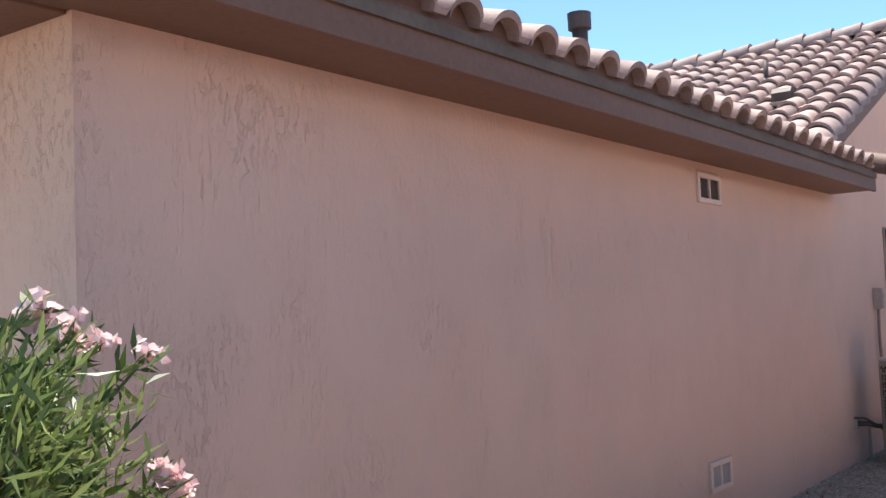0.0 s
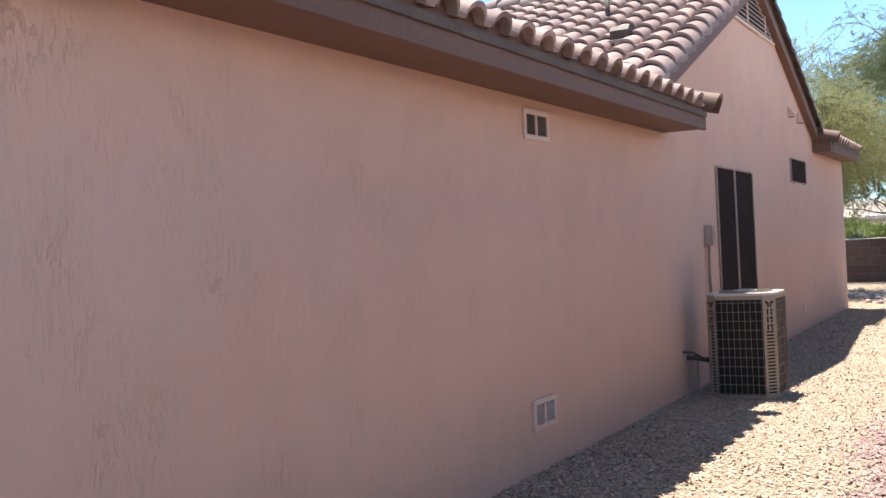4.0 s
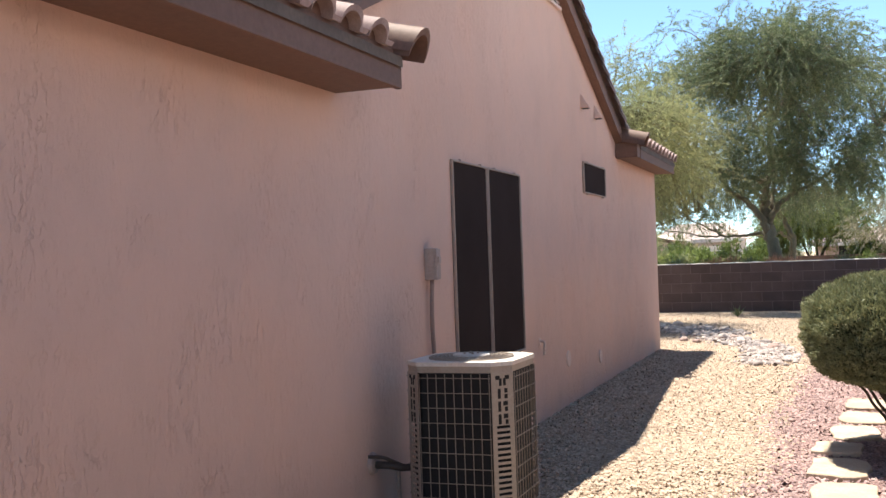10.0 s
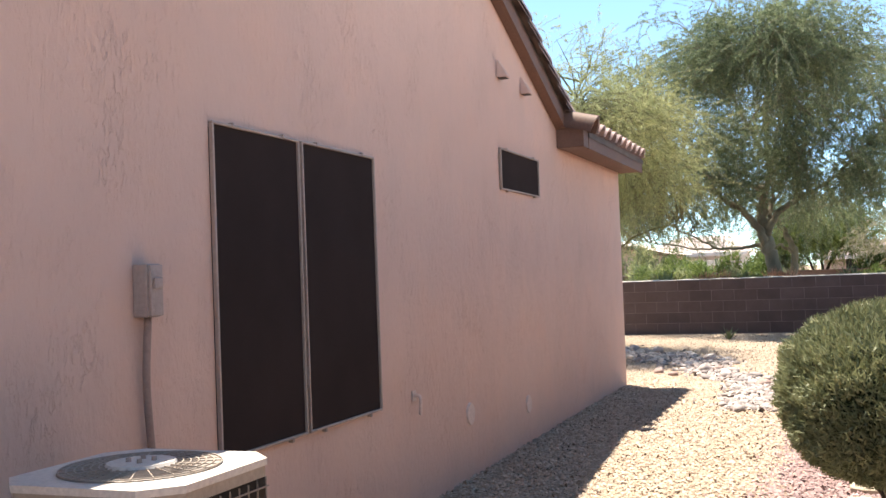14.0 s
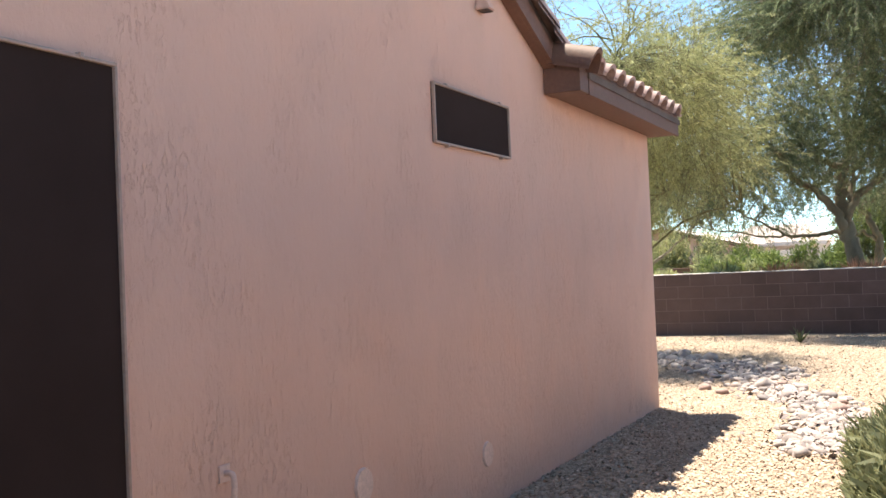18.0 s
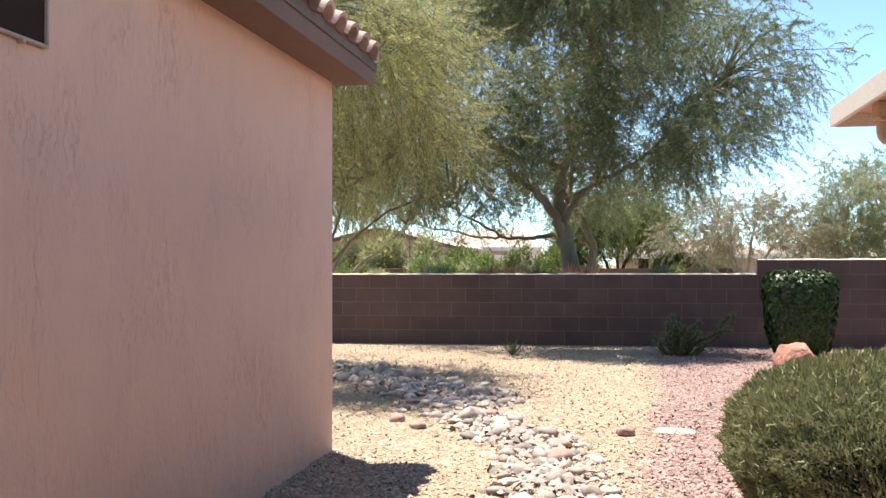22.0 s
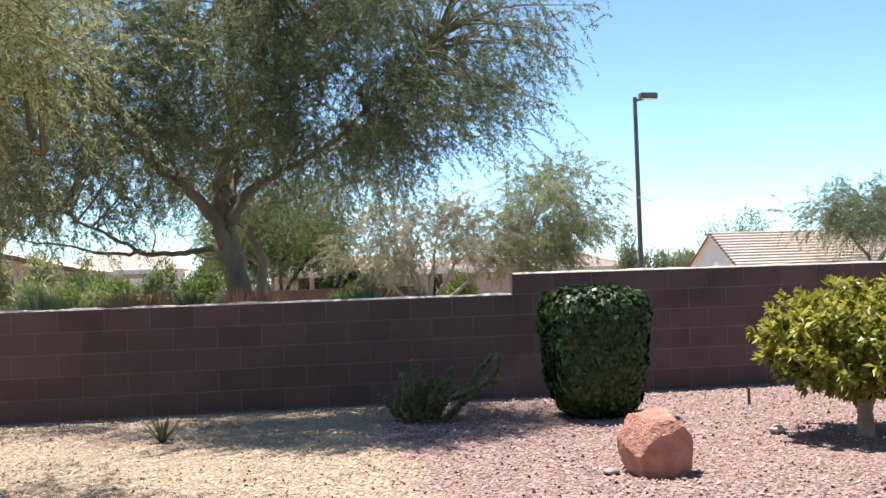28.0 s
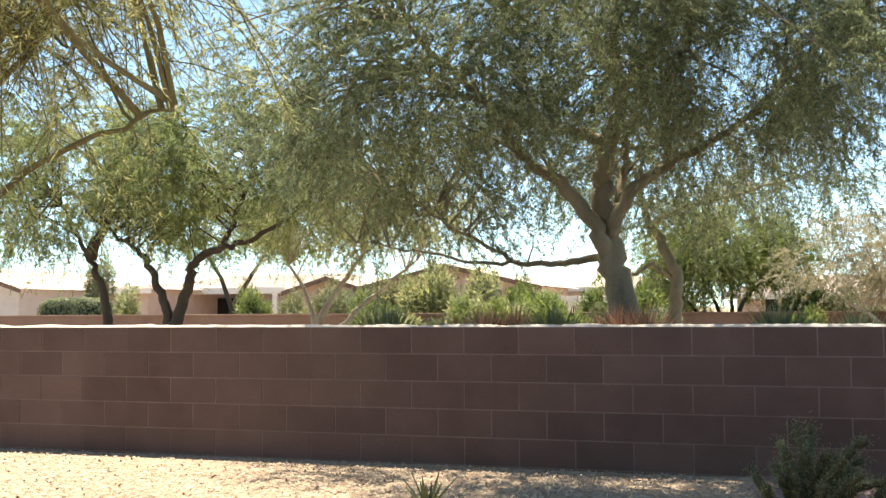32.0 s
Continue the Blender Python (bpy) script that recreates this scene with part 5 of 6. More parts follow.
# shrubs behind the low wall: x, y, half width, height, kind
shrub_mats = (L_GREEN, L_OLIVE, L_SHRUB, L_YELLOW, L_PALE)
labels = ("bright green", "olive green", "dark green", "yellow-green", "pale grey-green")
for i, (x, y, r, hgt, k) in enumerate((
        (-11.1, 47.2, 0.55, 1.75, 0), (-8.9, 47.8, 0.85, 2.15, 2), (-8.1, 47.3, 0.6, 1.95, 1), (-7.2, 48.0, 0.55, 2.35, 2), (-6.3, 47.5, 0.75, 2.15, 3), (-5.3, 48.0, 1.0, 2.45, 3), (-4.3, 48.2, 0.9, 2.3, 1),
        (-3.7, 47.1, 0.65, 1.85, 0), (-3.2, 48.4, 0.8, 2.2, 3), (-1.6, 47.6, 0.55, 2.1, 0), (-0.7, 47.2, 0.55, 1.9, 0), (0.1, 47.3, 0.6, 2.2, 2), (0.3, 48.5, 0.9, 2.3, 3), (3.6, 47.2, 0.65, 1.8, 0), (4.7, 47.1, 0.6, 1.75, 1),
        (7.0, 47.2, 0.6, 1.45, 0), (9.2, 47.0, 0.7, 1.3, 0), (16.0, 57.5, 0.8, 3.05, 2), (17.0, 57.9, 0.7, 2.2, 1), (18.0, 57.5, 0.9, 2.15, 2), (19.0, 58.5, 0.9, 2.35, 1), (20.0, 58, 0.8, 2.5, 2), (21.5, 60, 1.3, 3.15, 2), (-13.0, 57.5, 0.8, 2.1, 2), (-11.7, 57.0, 0.9, 2.0, 1),
        (-5.6, 43.6, 0.7, 1.35, 3), (-4.6, 44.2, 0.6, 1.3, 1), (-3.6, 43.4, 0.7, 1.4, 0), (-2.6, 44.0, 0.6, 1.3, 3), (-1.7, 43.2, 0.6, 1.4, 0), (-0.9, 44.3, 0.5, 1.35, 2), (0.1, 43.0, 0.6, 1.3, 1), (-0.3, 44.6, 0.7, 1.75, 0), (-2.2, 44.8, 0.7, 1.6, 0), (-4.1, 44.9, 0.7, 1.55, 3), (-6.6, 44.2, 0.7, 1.5, 0), (3.4, 44.4, 0.5, 1.25, 0), (-18.9, 51.0, 0.55, 3.0, 2), (-16.6, 49.0, 0.5, 2.0, 3), (-14.4, 57.0, 0.8, 1.8, 2), (-6.9, 75.0, 1.4, 4.2, 2), (-10.2, 72.0, 1.2, 3.7, 2), (23.0, 60.0, 1.2, 3.8, 1))):
    loose_shrub(labels[k] + " loose shrub behind the low reddish wall", (x, y, -0.1), r * 1.1, hgt * 1.12, shrub_mats[k], 100 + i, 4000, 0.125)
dome("clipped_hedge", "long clipped grey-green hedge behind the low reddish wall", "hedge", (-17.3, 47.6, -0.1), (1.15, 0.6), 1.8, 9000, L_OLIVE, 131, 0.09, 0.04, 0.0, 5.0, 0, True)


def rosette(name, label, at, stem, n, length, width, seed, leaf, low=25):
    """A spiky plant: a short rough stem with narrow stiff leaves round its top."""
    rng = np.random.default_rng(seed)
    t = thing(name, label, "spiky plant", at)
    part("stem", tube_bm([(0, 0, -0.05), (0.01, 0, stem * 0.6), (0, 0, stem + 0.04)], [0.07, 0.06, 0.04], 8), BARK, t)
    a = rng.uniform(0, math.tau, n)
    el = np.radians(rng.uniform(low, 88, n))
    d = np.stack([np.cos(a) * np.cos(el), np.sin(a) * np.cos(el), np.sin(el)], 1)
    ln = length * rng.uniform(0.75, 1.1, (n, 1))
    c = np.array((0, 0, stem)) + d * ln * 0.5
    side = unit(np.cross(d, rng.normal(size=(n, 3)))) * width / 2
    bend = np.array((0, 0, -0.12)) * ln
    v = np.stack([c - d * ln / 2 - side * 0.6, c - d * ln / 2 + side * 0.6, c + side, c + d * ln / 2 + bend, c - side], 1)
    tagged(raw_mesh("leaf_rosette", v.reshape(-1, 3), np.arange(5 * n).reshape(n, 5), leaf, t), kind="stuff")
    return t


for x, y, st, n, ln, lf, lab in ((-1.3, 31.0, 0.75, 150, 0.58, L_PALE, "pale spiky yucca past the garden wall"), (0.45, 31.2, 0.75, 120, 0.52, L_OLIVE, "grey-green grassy clump past the garden wall"), (2.62, 31.3, 0.78, 120, 0.5, L_OLIVE, "grey-green spiky plant past the garden wall"), (3.3, 31.2, 0.75, 110, 0.48, L_PALE, "pale grassy clump past the garden wall"), (-0.75, 31.6, 0.7, 90, 0.5, L_PALE, "dry grassy clump past the garden wall")):
    rosette("yucca", lab, (x, y, -0.07), st + 0.06, n * 2, ln * 1.3, 0.028, int(60 + 7 * x), lf)
for x, y in ((-0.42, 31.5), (-0.1, 31.7), (1.0, 31.8), (1.3, 31.6)):
    rosette("red_yucca", "red-flowered spiky plant past the garden wall", (x, y, -0.07), 0.80, 220, 0.70, 0.020, int(90 + 9 * x), PETAL_RED, 40)


# ---- fixtures on the house ----
def wall_vent(y0, y1, z0, z1, label, dark):
    v = thing("wall_vent", label, "vent", (0, y0, z0), "wall vents")
    w, h, t = y1 - y0, z1 - z0, 0.03
    fr = bmesh.new()
    for lo, hi in (((0.001, 0, 0), (0.018, w, t)), ((0.001, 0, h - t), (0.018, w, h)), ((0.001, 0, t), (0.018, t, h - t)), ((0.001, w - t, t), (0.018, w, h - t)), ((0.001, w / 2 - 0.010, t), (0.016, w / 2 + 0.010, h - t))):
        box_bm(lo, hi, 0.002, fr)
    part("frame", fr, VENT_PAINT, v, "vent frame painted like the wall")
    # Near-black sheet on the wall, painted shade for the gaps between slats.
    part("gap_shade", box_bm((0.0008, t, t), (0.002, w - t, h - t)), DARK, v)
    for a, b in ((t, w / 2 - 0.010), (w / 2 + 0.010, w - t)):
        n = 9
        for k in range(n):
            z = t + (h - 2 * t) * (k + 0.5) / n
            lip = 0.003 if dark else 0.007
            part("slat", prism_bm([(0.002, z + 0.004), (0.011, z - 0.004), (0.011, z - 0.004 + lip), (0.002, z + 0.004 + lip)], "y", a, b), SLAT_BROWN if dark else SLAT_GREY, v)
    return v


VENT_PAINT = plain("vent_paint", (0.66, 0.50, 0.43), (0.73, 0.56, 0.48), 5, 60, 0.6, bump=0.05)
SLAT_BROWN = plain("brown_vent_slats", (0.15, 0.105, 0.085), (0.19, 0.135, 0.11), 5, 60, 0.6, bump=0.05)
SLAT_GREY = plain("grey_vent_slats", (0.36, 0.29, 0.265), (0.42, 0.345, 0.315), 5, 60, 0.6, bump=0.05)
wall_vent(6.79, 7.155, 2.015, 2.2, "small louvred wall vent high under the eave", True)
wall_vent(6.735, 7.065, 0.285, 0.465, "small louvred wall vent low on the wall", False)


def disconnect_box():
    b = thing("electrical_box", "grey-tan electrical disconnect box with conduit on the stucco wall", "electrical box", (0, 10.72, 1.30))
    part("body", box_bm((0.001, 0, 0), (0.065, 0.078, 0.19), 0.006), PVC, b)
    cover = part("cover", box_bm((0.066, 0.004, 0.004), (0.078, 0.074, 0.186), 0.003), PVC, b)
    part("latch", box_bm((0.0785, 0.016, 0.10), (0.088, 0.062, 0.14), 0.004), PVC, cover)
    part("conduit", tube_bm(curve_points([(0.03, 0.045, 0.0), (0.028, 0.03, -0.25), (0.03, 0.055, -0.6), (0.03, 0.06, -0.95), (0.14, 0.05, -1.02), (0.22, -0.2, -1.03)], 6), [0.014] * 31, 8), CONDUIT, b, "brownish flexible conduit", True)
    return b


disconnect_box()


def line_set():
    t = thing("refrigerant_line", "dark insulated refrigerant line from the wall to the condenser", "pipe", (0, 9.90, 0.36))
    part("insulated_pipe", tube_bm(curve_points([(0.0, 0.0, 0.0), (0.10, 0.0, 0.0), (0.16, 0.06, -0.02), (0.20, 0.28, -0.04), (0.26, 0.34, -0.04)], 5), [0.02] * 21, 10), PIPE, t, "", True)
    part("copper_pipe", tube_bm(curve_points([(0.0, -0.05, 0.05), (0.08, -0.05, 0.05), (0.12, 0.0, 0.02), (0.2, 0.26, -0.10), (0.26, 0.32, -0.12)], 5), [0.010] * 21, 8), PIPE, t, "", True)
    plate = bmesh.new()
    bmesh.ops.create_cone(plate, cap_ends=True, segments=20, radius1=0.06, radius2=0.05, depth=0.02, matrix=Matrix.Translation((0.011, -0.01, 0.01)) @ Matrix.Rotation(math.pi / 2, 4, "Y"))
    part("wall_plate", plate, PVC, t)
    part("drain_pipe", tube_bm([(0.05, 0.22, -0.05), (0.05, 0.22, -0.31)], [0.012] * 2, 8), PVC, t)
    return t


line_set()


def wall_cap(y, z, r, label, flat=0.012):
    bm = bmesh.new()
    bmesh.ops.create_cone(bm, cap_ends=True, segments=24, radius1=r, radius2=r * 0.93, depth=flat, matrix=Matrix.Translation((flat / 2 + 0.001, 0, 0)) @ Matrix.Rotation(math.pi / 2, 4, "Y"))
    ob = link_mesh("cover_plate", bm, VENT_PAINT)
    ob.location = (0, y, z)
    return tagged(ob, label, "cover plate", "round wall caps")


wall_cap(14.21, 0.485, 0.075, "round painted cover plate low on the stucco wall")
wall_cap(15.585, 0.375, 0.07, "round painted cover plate near the ground")


def hose_hook():
    t = thing("wall_pipe_stub", "short painted pipe stub bent out of the stucco wall", "pipe", (0, 13.25, 0.66))
    part("stub", tube_bm(curve_points([(0.0, 0, 0.06), (0.035, 0, 0.06), (0.045, 0, 0.03), (0.04, 0, -0.05)], 5), [0.011] * 16, 8), VENT_PAINT, t, "", True)
    part("flange", box_bm((0.001, -0.03, 0.03), (0.008, 0.03, 0.09), 0.003), VENT_PAINT, t)
    return t


hose_hook()


def hood_vent(y, z, label):
    """A small wedge-shaped hood vent."""
    bm = bmesh.new()
    p = [(0.001, -0.06, 0.0), (0.001, 0.06, 0.0), (0.085, 0.05, 0.0), (0.085, -0.05, 0.0), (0.001, -0.025, 0.15), (0.001, 0.025, 0.15), (0.075, 0.045, 0.03), (0.075, -0.045, 0.03)]
    v = [bm.verts.new(q) for q in p]
    for f in ((0, 1, 2, 3), (0, 4, 5, 1), (1, 5, 6, 2), (2, 6, 7, 3), (3, 7, 4, 0), (4, 7, 6, 5)):
        bm.faces.new([v[i] for i in f])
    bmesh.ops.recalc_face_normals(bm, faces=bm.faces[:])
    bmesh.ops.bevel(bm, geom=bm.edges[:], offset=0.006, segments=2, affect="EDGES")
    t = thing("hood_vent", label, "vent", (0, y, z), "hood vents")
    part("hood", bm, STUCCO, t)
    # Solid slab in a dark colour, in place of shade under the hood.
    part("opening", box_bm((0.010, -0.042, -0.004), (0.074, 0.042, 0.004)), PIPE, t, "dark slab for the shaded opening under the hood")
    return t


hood_vent(15.12, 2.89, "small wedge-shaped hood vent high on the gable")
hood_vent(15.74, 2.86, "small wedge-shaped hood vent beside another on the gable")


def gable_vent():
    """A louvred opening in the peak of the gable."""
    t = thing("gable_vent", "louvred brown vent in the peak of the gable", "vent", (0.004, APEX_Y, 3.72))
    h = APEX_Z - 3.72 - 0.03
    half = h / PITCH
    # Black triangle laid on the wall: shade between louvres as colour.
    part("gap_shade", prism_bm([(-half, 0), (half, 0), (0, h)], "x", 0.0, 0.006), DARK, t)
    part("sill", box_bm((0.0, -half - 0.02, -0.03), (0.03, half + 0.02, 0.0), 0.003), VENT_PAINT, t)
    n = 8
    for k in range(n):
        z = h * (k + 0.5) / n
        w = half * (1 - z / h) - 0.02
        if w > 0.05:
            part("louvre", prism_bm([(0.008, z + 0.012), (0.034, z - 0.016), (0.034, z - 0.008), (0.008, z + 0.02)], "y", -w, w), VENT_PAINT, t)
    for y in (-0.45, 0.45):
        part("mullion", box_bm((0.03, y - 0.012, 0.0), (0.042, y + 0.012, h * (1 - abs(y) / half)), 0.002), VENT_PAINT, t)
    return t


gable_vent()


def roof_flue():
    t = thing("roof_flue", "dark metal flue with a wide cap on the wing roof", "flue", (-1.0, 7.29, z_a(-1.0)))
    part("pipe", tube_bm([(0, 0, 0), (0, 0, 0.41)], [0.056, 0.056], 16), PIPE, t, "", True)
    part("cap", tube_bm([(0, 0, 0.395), (0, 0, 0.40), (0, 0, 0.515), (0, 0, 0.52)], [0.05, 0.082, 0.084, 0.05], 20), PIPE, t, "wide flue cap", False)
    part("flashing", tube_bm([(0, 0, 0.03), (0, 0, 0.12)], [0.11, 0.06], 16), LAMP_METAL, t, "", True)
    return t


roof_flue()


def plumbing_vent(x, y):
    t = thing("plumbing_vent", "thin dark vent pipe standing on the tile roof", "pipe", (x, y, z_b(y) - 0.05))
    part("pipe", tube_bm([(0, 0, 0), (0, 0, 0.34)], [0.026, 0.026], 12), PIPE, t, "", True)
    part("flashing", tube_bm([(0, 0, 0.05), (0, 0, 0.16)], [0.09, 0.03], 14), LAMP_METAL, t, "", True)
    return t


plumbing_vent(-1.10, 11.5)


def roof_louvre(x, y):
    """A small hooded roof vent among the tiles."""
    t = thing("roof_vent", "small dark hooded vent among the roof tiles", "vent", (x, y, z_b(y) + 0.04))
    part("hood", prism_bm([(-0.10, 0.0), (-0.12, 0.10), (-0.07, 0.15), (0.06, 0.16), (0.10, 0.05)], "x", -0.09, 0.09), PIPE, t)
    part("apron", box_bm((-0.12, -0.14, -0.02), (0.12, 0.14, 0.015), 0.005), TILE, t)
    return t


roof_louvre(-0.58, 10.42)


# ---- stones in the yard ----
def flagstone(x0, x1, y0, y1, mat, seed):
    rng = np.random.default_rng(seed)
    n = 18
    cx, cy, rx, ry = (x0 + x1) / 2, (y0 + y1) / 2, (x1 - x0) / 2, (y1 - y0) / 2
    out = []
    for k in range(n):
        a = math.tau * k / n
        c, s = math.cos(a), math.sin(a)
        m = (abs(c) ** 5 + abs(s) ** 5) ** -0.2 * (1 + rng.uniform(-0.10, 0.07))
        out.append((c * m * rx, s * m * ry))
    bm = prism_bm(out, "z", -0.03, 0.016)
    bmesh.ops.bevel(bm, geom=[e for e in bm.edges if e.calc_length() > 0 and all(v.co.z > 0 for v in e.verts)], offset=0.006, segments=1, affect="EDGES")
    ob = link_mesh("stepping_stone", bm, mat)
    ob.location = (cx, cy, gz(cy, cx) + (0.012 if cy < 20 else -0.010))
    ob.rotation_euler = (radians(rng.uniform(-1, 1)), radians(rng.uniform(-1, 1)), radians(rng.uniform(-4, 4)))
    return tagged(ob, ("orange" if mat is FLAG_ORANGE else "pale cream") + " flagstone stepping stone set in gravel", "stepping stone", "stepping stones")


for i, (a, b, c, d, m) in enumerate(((2.24, 2.66, 5.6, 6.2, FLAG), (2.22, 2.62, 6.35, 6.9, FLAG), (2.22, 2.60, 7.05, 7.62, FLAG), (2.20, 2.55, 7.80, 8.42, FLAG), (2.19, 2.58, 8.60, 9.16, FLAG), (2.13, 2.55, 9.24, 9.74, FLAG_ORANGE),
                                    (2.11, 2.49, 9.84, 10.38, FLAG), (2.07, 2.42, 10.5, 11.0, FLAG), (2.03, 2.38, 11.12, 11.72, FLAG), (2.02, 2.34, 11.85, 12.3, FLAG), (2.12, 2.45, 12.42, 12.95, FLAG), (2.16, 2.5, 13.1, 13.6, FLAG), (2.2, 2.52, 13.8, 14.4, FLAG),
                                    (2.14, 2.44, 20.68, 20.92, FLAG), (2.66, 2.96, 20.9, 21.15, FLAG), (3.10, 3.4, 21.05, 21.3, FLAG))):
    near = c < 20
    across, along = (0.03 * (c - 8.6), 0.33) if near else (0.0, 0.0)
    flagstone(a + across, b + across, c + along, d + along, m, 200 + i)


def loose_gravel(name, label, mat, spots, seed, size):
    """Loose angular stones, each a small jittered four-sided chip bedded in the ground, joined into one mesh."""
    rng = np.random.default_rng(seed)
    n = len(spots)
    unit6 = np.array([(1, 0, 0), (-1, 0, 0), (0, 1, 0), (0, -1, 0), (0, 0, 1), (0, 0, -1)], float)
    faces4 = np.array([(0, 2, 4), (2, 1, 4), (1, 3, 4), (3, 0, 4)])
    s = size * rng.uniform(0.55, 1.25, (n, 1, 1))
    v = unit6[None] * np.array((1.25, 0.8, 0.65)) * (1 + rng.normal(0, 0.16, (n, 6, 1))) * s
    a = rng.uniform(0, math.tau, n)
    b = rng.normal(0, 0.5, n)
    ca, sa, cb, sb = np.cos(a), np.sin(a), np.cos(b), np.sin(b)
    x, y, z = v[..., 0], v[..., 1], v[..., 2]
    x2, z2 = x * cb[:, None] - z * sb[:, None], x * sb[:, None] + z * cb[:, None]
    v = np.stack([x2 * ca[:, None] - y * sa[:, None], x2 * sa[:, None] + y * ca[:, None], z2], -1) + spots[:, None]
    f = faces4[None] + (np.arange(n) * 6)[:, None, None]
    return tagged(raw_mesh(name, v.reshape(-1, 3), f.reshape(-1, 3), mat), label, "gravel", kind="stuff")


def creek():
    """A dry creek of river stones that winds from the yard corner past the house."""
    t = thing("dry_creek", "dry creek bed of grey and pink river stones", "creek bed", (0, 22, GZ), kind="structure")
    rng = np.random.default_rng(9)
    meshes = [stone_mesh("river_stone", RIVER, 300 + i, 0.45 + 0.06 * i, 0.2, 2) for i in range(6)]
    round_stone = stone_mesh("river_stone", RIVER_PINK, 340, 0.75, 0.14, 3)
    upper = curve_points([(-2.6, 25.4, 0), (-1.7, 25.0, 0), (-0.9, 24.2, 0), (-0.2, 23.3, 0), (0.35, 22.5, 0), (0.6, 21.8, 0)], 8)
    lower = curve_points([(0.7, 21.4, 0), (1.0, 20.6, 0), (1.35, 19.9, 0), (1.5, 19.0, 0), (1.55, 18.2, 0), (1.58, 17.6, 0)], 8)
    placed = []
    tries = 0
    while len(placed) < 290 and tries < 12000:
        tries += 1
        line, wide, lo, hi = (upper, 0.62, 0.065, 0.13) if rng.random() < 0.52 else (lower, 0.40, 0.06, 0.115)
        k = rng.integers(0, len(line) - 1)
        c = line[k].lerp(line[k + 1], rng.random())
        x, y = c.x + rng.uniform(-1, 1) * wide * 0.8, c.y + rng.normal(0, wide * 0.35)
        s = rng.uniform(lo, hi) if rng.random() < 0.92 else rng.uniform(hi, hi * 1.5)
        if any((x - a) ** 2 + (y - b) ** 2 < (0.45 * (s + r)) ** 2 for a, b, r in placed):
            continue
        placed.append((x, y, s))
        piece_at(meshes[len(placed) % 6], t, x, y, s, rng)
    small = []
    for k in range(1900):
        line, wide = (upper, 0.6) if k % 2 else (lower, 0.4)
        j = rng.integers(0, len(line) - 1)
        c = line[j].lerp(line[j + 1], rng.random())
        small.append((c.x + rng.normal(0, wide * 0.42), c.y + rng.normal(0, wide * 0.42), GZ + rng.uniform(0.01, 0.03)))
    loose_gravel("small_river_stone", "small grey and pink river stones between larger ones", RIVER_SMALL, np.array(small), 17, 0.030)
    for x, y, size in ((0.15, 20.95, 0.12), (0.38, 20.62, 0.12), (1.52, 19.5, 0.17), (1.50, 19.95, 0.13), (1.93, 20.6, 0.12), (0.62, 22.6, 0.14), (0.85, 21.3, 0.13)):
        piece_at(round_stone, t, x, y, size, rng)
    return t


def piece_at(me, parent, x, y, s, rng):
    ob = new("river_stone", me)
    ob.parent = parent
    ob.matrix_basis = pose(x - parent.location.x, y - parent.location.y, s * 0.16, rng.uniform(-12, 12), rng.uniform(-12, 12), rng.uniform(0, 360)) @ Matrix.Diagonal((s * rng.uniform(1.0, 1.5), s, s * rng.uniform(0.8, 1.2), 1))


creek()
for at, s, mat, lab in (((3.45, 24.45, GZ + 0.02), 0.09, RIVER, "small flat grey stone beside the boulder"), ((3.98, 24.3, GZ + 0.015), 0.045, RIVER, "small pale stone beside the boulder"), ((5.2, 25.6, GZ + 0.03), 0.12, RIVER, "small pale stone under the citrus tree")):
    ob = new("stone", stone_mesh("stone", mat, 330, 0.5))
    ob.matrix_world = pose(*at, 0, 0, 20) @ Matrix.Diagonal((s * 1.4, s, s, 1))
    tagged(ob, lab, "stone")
stake = tagged(link_mesh("garden_stake", tube_bm([(5.75, 27.2, GZ - 0.05), (5.75, 27.2, GZ + 0.16)], [0.016, 0.014], 8), PIPE), "short brown irrigation stake in mauve gravel", "stake")


def gravel_spots(seed):
    rng = np.random.default_rng(seed)
    out = []
    for x0, x1, y0, y1, per in ((0.0, 4.2, 4.5, 20.0, 1250), (-3.5, 5.0, 20.0, 25.0, 420), (-4.0, 7.5, 25.0, 28.7, 330)):
        n = int((x1 - x0) * (y1 - y0) * per)
        out.append(np.stack([rng.uniform(x0, x1, n), rng.uniform(y0, y1, n)], 1))
    p = np.concatenate(out)
    level = 0.03 + 0.05 * np.clip((p[:, 1] - 9.5) / 8, 0, 1) - 0.12 * np.clip((p[:, 0] - 2.5) / 0.5, 0, 1) * np.clip((14.0 - p[:, 1]) / 2, 0, 1)
    edge = 1.42 + 0.034 * p[:, 1] + 0.14 * np.sin(p[:, 1] * 1.7) * np.sin(p[:, 1] * 0.6) + rng.normal(0, 0.10, len(p)) - 0.42 + 0.4
    return np.column_stack([p, level + 0.006]), p[:, 0] < edge


spots, is_tan = gravel_spots(4)
loose_gravel("tan_gravel", "loose tan gravel beside the house", TAN_STONE, spots[is_tan], 5, 0.0130)
loose_gravel("mauve_gravel", "loose mauve and pink gravel round the stepping stones", MAUVE_STONE, spots[~is_tan], 6, 0.0150)


